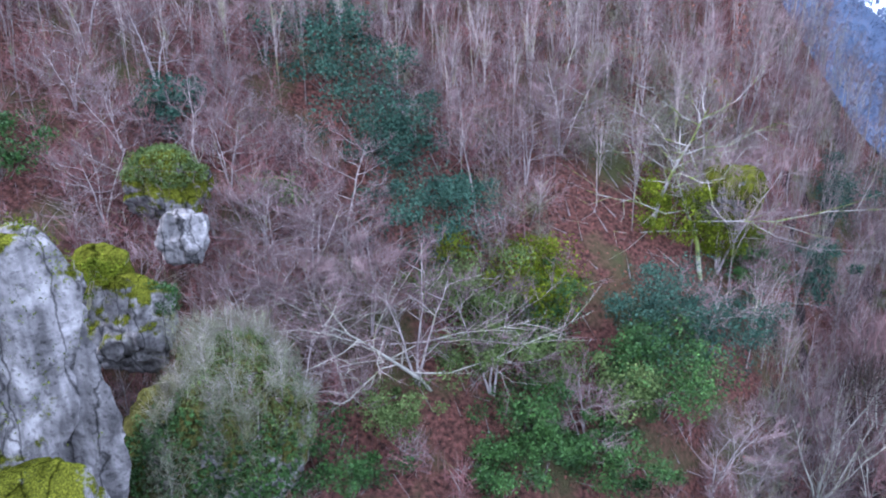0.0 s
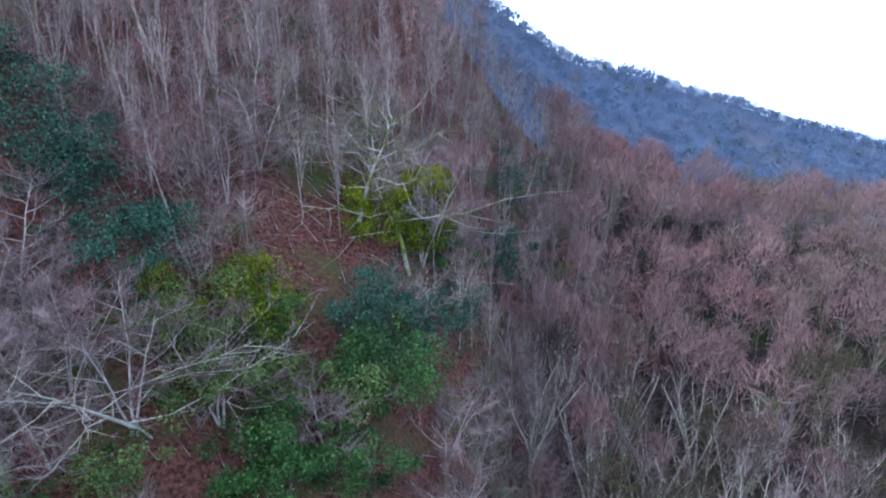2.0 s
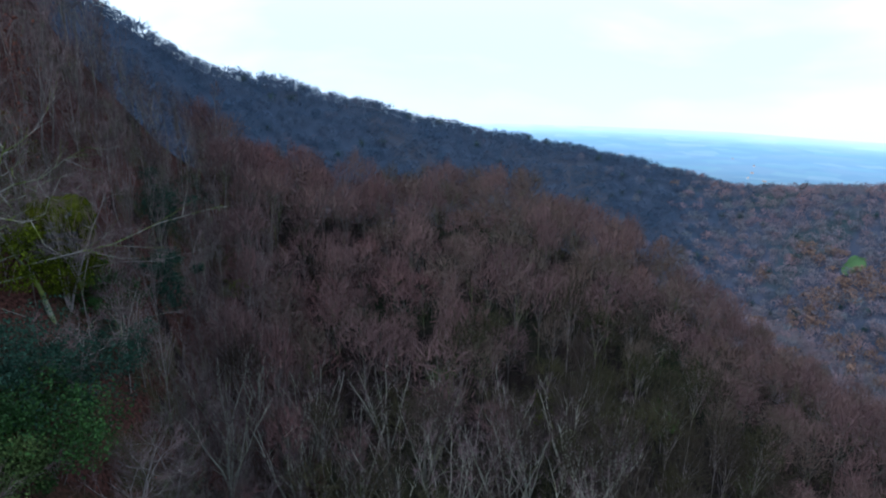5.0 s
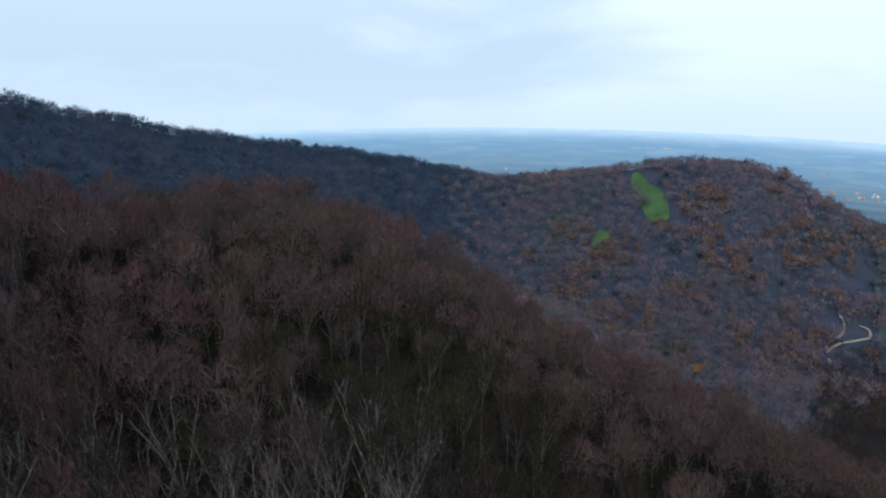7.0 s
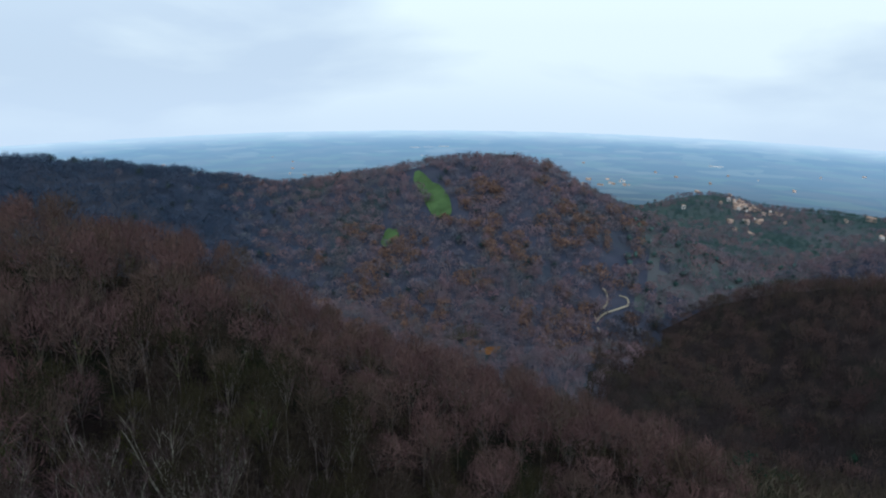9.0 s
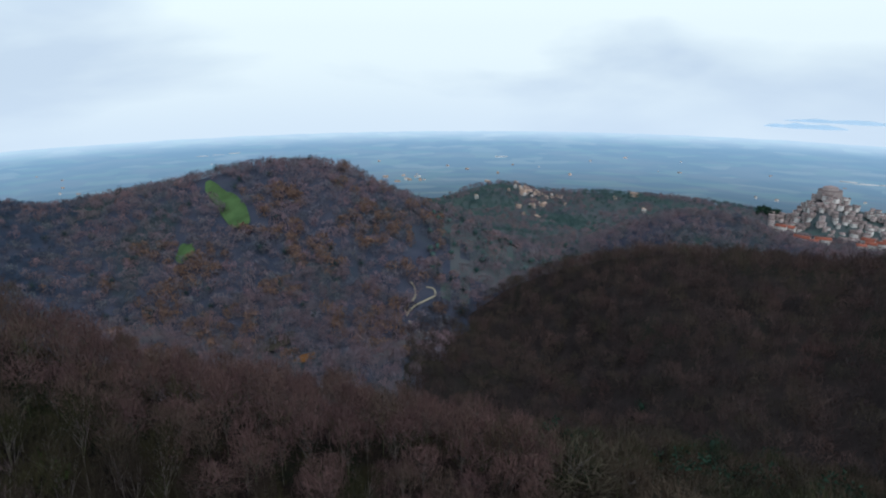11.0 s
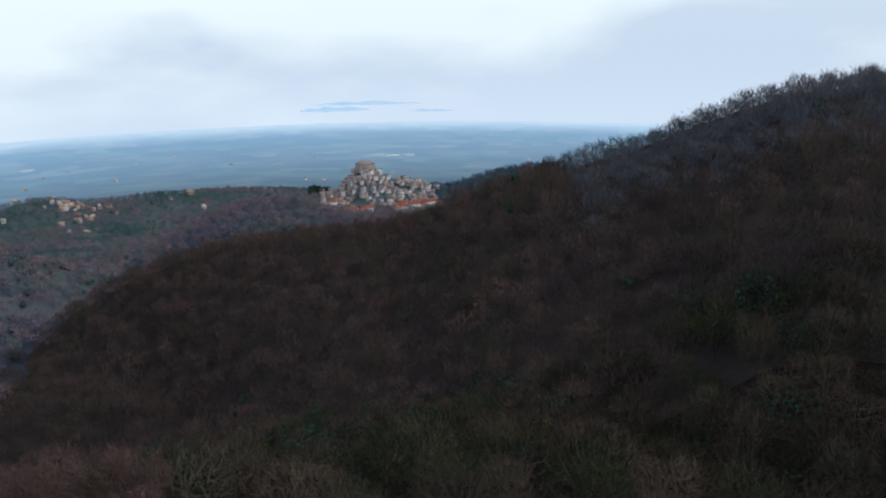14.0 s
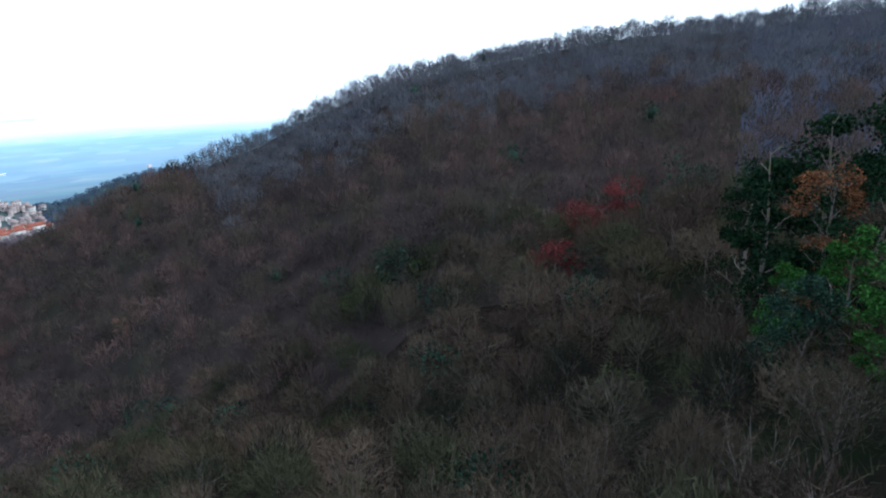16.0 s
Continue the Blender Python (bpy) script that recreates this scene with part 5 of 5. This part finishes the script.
for az, r in ((72.0, 3900), (73.2, 3920), (74.4, 3950), (121.9, 3100), (122.7, 3050), (123.2, 3060), (124.4, 3080), (96, 3400)):
    sheds.put(0, spot(az, r), radians(-az), .38)
sheds.done()
# keep of the hill town
def drum(radii, levels, squash=.75, sides=14):
    """A tapering many-sided tower body."""
    V = [(r * math.cos(k * 2 * math.pi / sides), r * squash * math.sin(k * 2 * math.pi / sides), z) for r, z in zip(radii, levels) for k in range(sides)]
    F = [(i * sides + k, i * sides + (k + 1) % sides, (i + 1) * sides + (k + 1) % sides, (i + 1) * sides + k) for i in range(len(levels) - 1) for k in range(sides)]
    V.append((0, 0, levels[-1]))
    top = (len(levels) - 1) * sides
    T = [(top + k, top + (k + 1) % sides, len(V) - 1) for k in range(sides)]
    F = [t for a, b, c, d in F for t in ((a, b, c), (a, c, d))] + T
    return V, F


keep_ob = tagged(new("tower"), "broad stone keep with stepped walls on top of the hill town", "tower")
part("wall", mesh_of("wall", *drum((20, 19, 18), (-8, 3, 7)), TOWN_WALL), keep_ob)
part("parapet", mesh_of("parapet", *drum((18.6, 18.6), (7, 8)), TILES), keep_ob, "tiled walkway round the walls")
part("upper_wall", mesh_of("upper_wall", *drum((12.5, 11.5), (8, 12)), TOWN_WALL), keep_ob)
part("roof", mesh_of("roof", *drum((12.5, 7, 2), (12, 14, 15)), TILES), keep_ob, "low hipped tile roof")
keep_ob.matrix_basis = stand(spot(120.85, 1306), radians(-120))


# ---------------------------------------------------------------- rocks
def rock_mesh(seed, sx, sy, sz, mat, power=2.6, rough=.16, freq=1.6, cracks=.0, fine=5, cuts=12):
    """A weathered block: a rounded box with flat broken faces, cracks and noise at three scales."""
    rr = random.Random(seed)
    planes = []
    for _ in range(cuts):
        n = Vector((rr.gauss(0, 1), rr.gauss(0, 1), rr.gauss(0, .7))).normalized()
        planes.append((n, rr.uniform(.72, .98)))
    bm = bmesh.new()
    bmesh.ops.create_icosphere(bm, subdivisions=fine, radius=1)
    off = Vector((seed * 7.3, seed * 3.1, seed * 1.7))
    size = min(sx, sy, sz)
    for v in bm.verts:
        n = v.co.normalized()
        p = n * (abs(n.x) ** power + abs(n.y) ** power + abs(n.z) ** power) ** (-1 / power)
        for q, d in planes:
            e = p.dot(q) - d
            if e > 0:
                p = p - q * e * .9
        s = Vector((p.x * sx, p.y * sy, p.z * sz))
        k = noise.fractal(s * freq * .35 + off, 1.0, 2.0, 3) * rough * 1.2 + noise.fractal(s * freq * 1.6 + off, 1.0, 2.0, 4) * rough * .5
        dist = noise.voronoi(s * freq * .55 + off)[0]
        k -= max(0, .14 - (dist[1] - dist[0])) * rough * 3.5
        if cracks:
            k -= max(0, .13 - abs(noise.noise(Vector((s.x * .55, s.y * .55, s.z * .09)) + off))) * cracks
            k -= max(0, .06 - abs(noise.noise(Vector((s.x * .2, s.y * .2, s.z * .35)) - off))) * cracks
        v.co = s + n * k * size
    for f in bm.faces:
        f.smooth = True
    me = bpy.data.meshes.new("rock")
    bm.to_mesh(me)
    bm.free()
    me.materials.append(mat)
    return me


def rock(name, label, az, r, z, size, seed, turn=0.0, **kw):
    ob = tagged(new(name, rock_mesh(seed, *size, **kw)), label, "rock")
    ob.matrix_basis = Matrix.Translation((r * math.sin(radians(az)), r * math.cos(radians(az)), z)) @ pose(0, 0, 0, 0, 0, -az + turn)
    return ob


def tan(el):
    return math.tan(radians(el))


CLIFF = rock("cliff", "tall pale grey limestone cliff with moss and lichen on its top", -55.3, 21.5, 21.5 * tan(-15.0) - 11, (3.7, 3.0, 11.0), 3, 6, mat=ROCK, power=9, rough=.12, freq=.9, cracks=2.4, fine=6, cuts=5)
rock("rock_ledge", "low limestone ledge with a cushion of bright moss", -51.5, 17.2, 17.2 * tan(-32.6) - 1.9, (2.0, 1.5, 2.2), 5, mat=MOSSY_ROCK, power=3.4, rough=.16, freq=1.2)
OVERHANG = rock("boulder", "overhanging grey boulder with a thick moss cap", -41.8, 29, 29 * tan(-23.4), (1.75, 1.6, 2.0), 8, 20, mat=MOSSY_ROCK, power=3.0, rough=.2, freq=1.2)
rock("boulder", "bare pale grey boulder among twigs", -36.9, 32, 32 * tan(-17.8), (1.3, 1.1, 1.4), 11, mat=BARE_ROCK, power=2.8, rough=.24, freq=1.0)
UPPER = rock("boulder", "mossy boulder overgrown with ivy", -37.5, 36, 36 * tan(-14.1), (2.1, 1.7, 1.9), 14, mat=MOSS_ROCK, power=2.6, rough=.24, freq=.9)
rock("boulder", "mossy brown boulder under bare twigs", -43.3, 31, 31 * tan(-19.6), (1.4, 1.2, 1.2), 17, mat=MOSS_ROCK, power=2.6, rough=.25, freq=1.0)
MOUND = rock("boulder", "big rounded rock mound overgrown with moss and ivy", -36.5, 25, 25 * tan(-33.0), (3.5, 2.8, 4.1), 21, 15, mat=DRY_MOSS_ROCK, power=2.5, rough=.18, freq=.8)
rock("boulder", "small grey crag on the wooded slope", -11.5, 47, 47 * tan(-15.6), (1.3, 1.0, 1.6), 24, mat=ROCK, power=2.8, rough=.26, freq=1.0)
rock("boulder", "mossy crag at the edge of the gully", -13.0, 46, 46 * tan(-14.5), (1.6, 1.2, 1.8), 26, mat=MOSS_ROCK, power=2.8, rough=.26, freq=1.0)
rock("boulder", "yellow mossy crag behind a leaning tree", 7.6, 47, 47 * tan(-14.8), (2.3, 1.6, 2.0), 29, mat=MOSS_ROCK, power=2.6, rough=.24, freq=.9)


def surface(ob, toward, spread, count, seed, out=.06):
    """Places on the skin of a rock round one direction, in uneven patches."""
    q = random.Random(seed)
    d = Vector(toward).normalized()
    mid = sum((v.co for v in ob.data.vertices), Vector()) / len(ob.data.vertices)
    dims = ob.dimensions
    good = []
    for v in ob.data.vertices:
        n = Vector(((v.co.x - mid.x) / dims.x, (v.co.y - mid.y) / dims.y, (v.co.z - mid.z) / dims.z)).normalized()
        if n.dot(d) > math.cos(radians(spread)) + noise.noise(v.co * .9) * .16:
            good.append(v)
    at = []
    for _ in range(count):
        v = q.choice(good)
        at.append(ob.matrix_basis @ (v.co + v.normal * q.uniform(0, out * 3) + Vector((q.gauss(0, out), q.gauss(0, out), q.gauss(0, out)))))
    return np.array([p[:] for p in at])


def ivy(label, ob, toward, spread, count, size, mat, seed):
    at = surface(ob, toward, spread, count, seed)
    g = Geo()
    g.leaves(at, np.full(count, size), np.random.default_rng(seed), .8)
    v, f = g.arrays()
    return tagged(new("ivy", mesh_of("ivy", v, f, mat)), label, "ivy")


bpy.context.view_layer.update()
ivy("green ivy hanging over the rock mound", MOUND, (-.8, -.5, .35), 40, 5200, .13, LEAF, 1)
ivy("green ivy hanging over the rock mound", MOUND, (.1, -.9, -.1), 34, 3600, .13, LEAF, 2)
ivy("olive moss tufts on the rock mound", MOUND, (.3, -.5, .7), 62, 9000, .11, LEAF_OLIVE, 3)
ivy("green ivy on top of the mossy boulder", UPPER, (0, -.2, 1), 60, 4200, .13, LEAF_OLIVE, 4)
ivy("green ivy on the overhanging boulder", OVERHANG, (.5, -.5, .5), 24, 900, .10, LEAF, 5)
ivy("yellow moss tufts on the cliff's edge", CLIFF, (.55, -.4, .8), 16, 1500, .07, LEAF_MOSS, 6)
ivy("yellow moss tufts on the cliff's edge", CLIFF, (.0, -.5, .9), 12, 1200, .07, LEAF_MOSS, 7)

# bare shrubs growing on the mound and round the rocks
sp = surface(MOUND, (.15, -.55, .6), 75, 120, 8, .02)
tv, tf = BRUSH[0][0]
q8 = np.random.default_rng(8)
V, F = [], []
for k, p in enumerate(sp):
    a, sc = q8.uniform(0, 6.28), q8.uniform(.3, .6)
    c, s8 = math.cos(a) * sc, math.sin(a) * sc
    V.append(np.stack([tv[:, 0] * c - tv[:, 1] * s8 + p[0], tv[:, 0] * s8 + tv[:, 1] * c + p[1], tv[:, 2] * sc + p[2]], -1))
    F.append(tf + k * len(tv))
tagged(new("undergrowth", mesh_of("undergrowth", np.concatenate(V), np.concatenate(F), [PALE_BARK, TWIG_MOSS], False, np.tile(BRUSH[0][1], len(sp)))),
       "grey leafless shrubs rooted on the rock mound", "undergrowth", kind="stuff")


# ---------------------------------------------------------------- bushes and ivy
def bush(label, az, el, r, w, h, mat, leaves, size, seed, blobs=24, name="bush"):
    """A leafy shrub: short stems and a loose crown of leaf clumps."""
    q = np.random.default_rng(seed)
    root = tagged(new(name), label, "bush")
    c = q.normal(size=(blobs, 3))
    c /= np.linalg.norm(c, axis=1)[:, None]
    c = c * np.array([w * .42, w * .42, h * .36]) * q.uniform(.35, 1.45, (blobs, 1)) + np.array([0, 0, h * .5])
    rad = q.uniform(.09, .27, blobs) * min(w, h)
    k = q.integers(0, blobs, leaves)
    d = q.normal(size=(leaves, 3))
    d /= np.linalg.norm(d, axis=1)[:, None]
    at = c[k] + d * (rad[k] * q.uniform(.4, 1.1, leaves))[:, None] * np.array([1.2, 1.2, .8])
    g = Geo()
    g.leaves(at, np.full(leaves, size), q, .6)
    v, f = g.arrays()
    part("foliage", mesh_of("foliage", v, f, mat), root)
    g = Geo()
    m = 9
    g.spikes(np.tile([[0, 0, -.8]], (m, 1)) + q.normal(0, .15, (m, 3)), c[:m] * np.array([.8, .8, .9]), np.full(m, .035))
    v, f = g.arrays()
    part("stem", mesh_of("stem", v, f, BARK_FAR), root)
    if r is None:
        p, r = ray_ground(az, el)
    else:
        p = Vector((r * math.sin(radians(az)), r * math.cos(radians(az)), r * tan(el)))
    root.matrix_basis = stand(p, q.uniform(0, 6.28))
    return root


for i, b in enumerate(BUSHES):
    bush(*b, 300 + i)


# ---------------------------------------------------------------- trees with leaves beside the flank
def leaf_tree(label, az, r, h, w, mat, leaves, size, seed, name="tree", low=.15):
    q = np.random.default_rng(seed)
    root = tagged(new(name), label, "tree")
    (wv, wf), _ = grow(seed, h=h * .95, r0=h * .016, limbs=12, spread=w * .42, up=.7, clear=.2, subs=3, twigs=1)
    part("trunk", mesh_of("trunk", wv, wf, BARK, True), root)
    blobs = 26
    a, u = q.uniform(0, 6.28, blobs), q.uniform(low, .95, blobs)
    rad = w * .5 * np.sqrt(np.maximum(.05, 1 - ((u - .45) / .58) ** 2)) * q.uniform(.45, .85, blobs)
    c = np.stack([np.cos(a) * rad, np.sin(a) * rad, u * h], -1)
    br = q.uniform(.10, .19, blobs) * w
    k = q.integers(0, blobs, leaves)
    d = q.normal(size=(leaves, 3))
    d /= np.linalg.norm(d, axis=1)[:, None]
    g = Geo()
    g.leaves(c[k] + d * (br[k] * q.uniform(.4, 1.15, leaves))[:, None] * np.array([1.15, 1.15, .75]), np.full(leaves, size), q, .5)
    v, f = g.arrays()
    part("crown", mesh_of("crown", v, f, mat), root)
    root.matrix_basis = stand(spot(az, r), q.uniform(0, 6.28))
    return root


red_r = ray_ground(170.8, -18.6, 0, 60)[1]
for i, t in enumerate((
        ("tall dark evergreen oak at the edge of the hollow", 184.3, 104, 31, 13, LEAF_OAK, 6500, .6),
        ("tall dark evergreen oak at the edge of the hollow", 188.0, 112, 33, 15, LEAF_OAK, 6500, .6),
        ("tall dark evergreen oak at the edge of the hollow", 192.5, 106, 30, 15, LEAF_OAK, 6500, .6),
        ("tall dark evergreen oak at the edge of the hollow", 182.6, 118, 30, 12, LEAF_OAK, 6000, .5),
        ("tall dark evergreen oak at the edge of the hollow", 190.4, 92, 25, 13, LEAF_OAK, 6000, .45),
        ("dark holly tree at the edge of the hollow", 186.8, 76, 17, 9, LEAF_DARK, 6000, .36),
        ("oak with russet dry leaves before dark evergreens", 187.6, 92, 27, 11, DRY_OAK, 3000, .42),
        ("green ivy-clad tree at the edge of the hollow", 185.6, 84, 19, 5.5, LEAF_IVY, 5200, .36),
        ("green ivy-clad tree at the edge of the hollow", 189.4, 82, 19, 6, LEAF_IVY, 5200, .36),
        ("green ivy-clad tree at the edge of the hollow", 193.0, 70, 16, 7, LEAF_IVY, 5200, .34),
        ("red-twigged tree in the hollow", 169.4, red_r, 12, 15, RED_LEAF, 4200, .42),
        ("red-twigged tree in the hollow", 172.6, red_r + 8, 13, 12, RED_LEAF, 3600, .42),
        ("red-twigged tree in the hollow", 167.4, red_r - 12, 9, 13, RED_LEAF, 3600, .42),
        ("small orange-leaved tree on the flank", 130.5, 245, 8, 6, RUSSET, 900, .5),
        ("orange-leaved oak on the spur's far side", 54.5, 360, 15, 10, RUSSET, 1200, .6))):
    leaf_tree(*t, 500 + i)
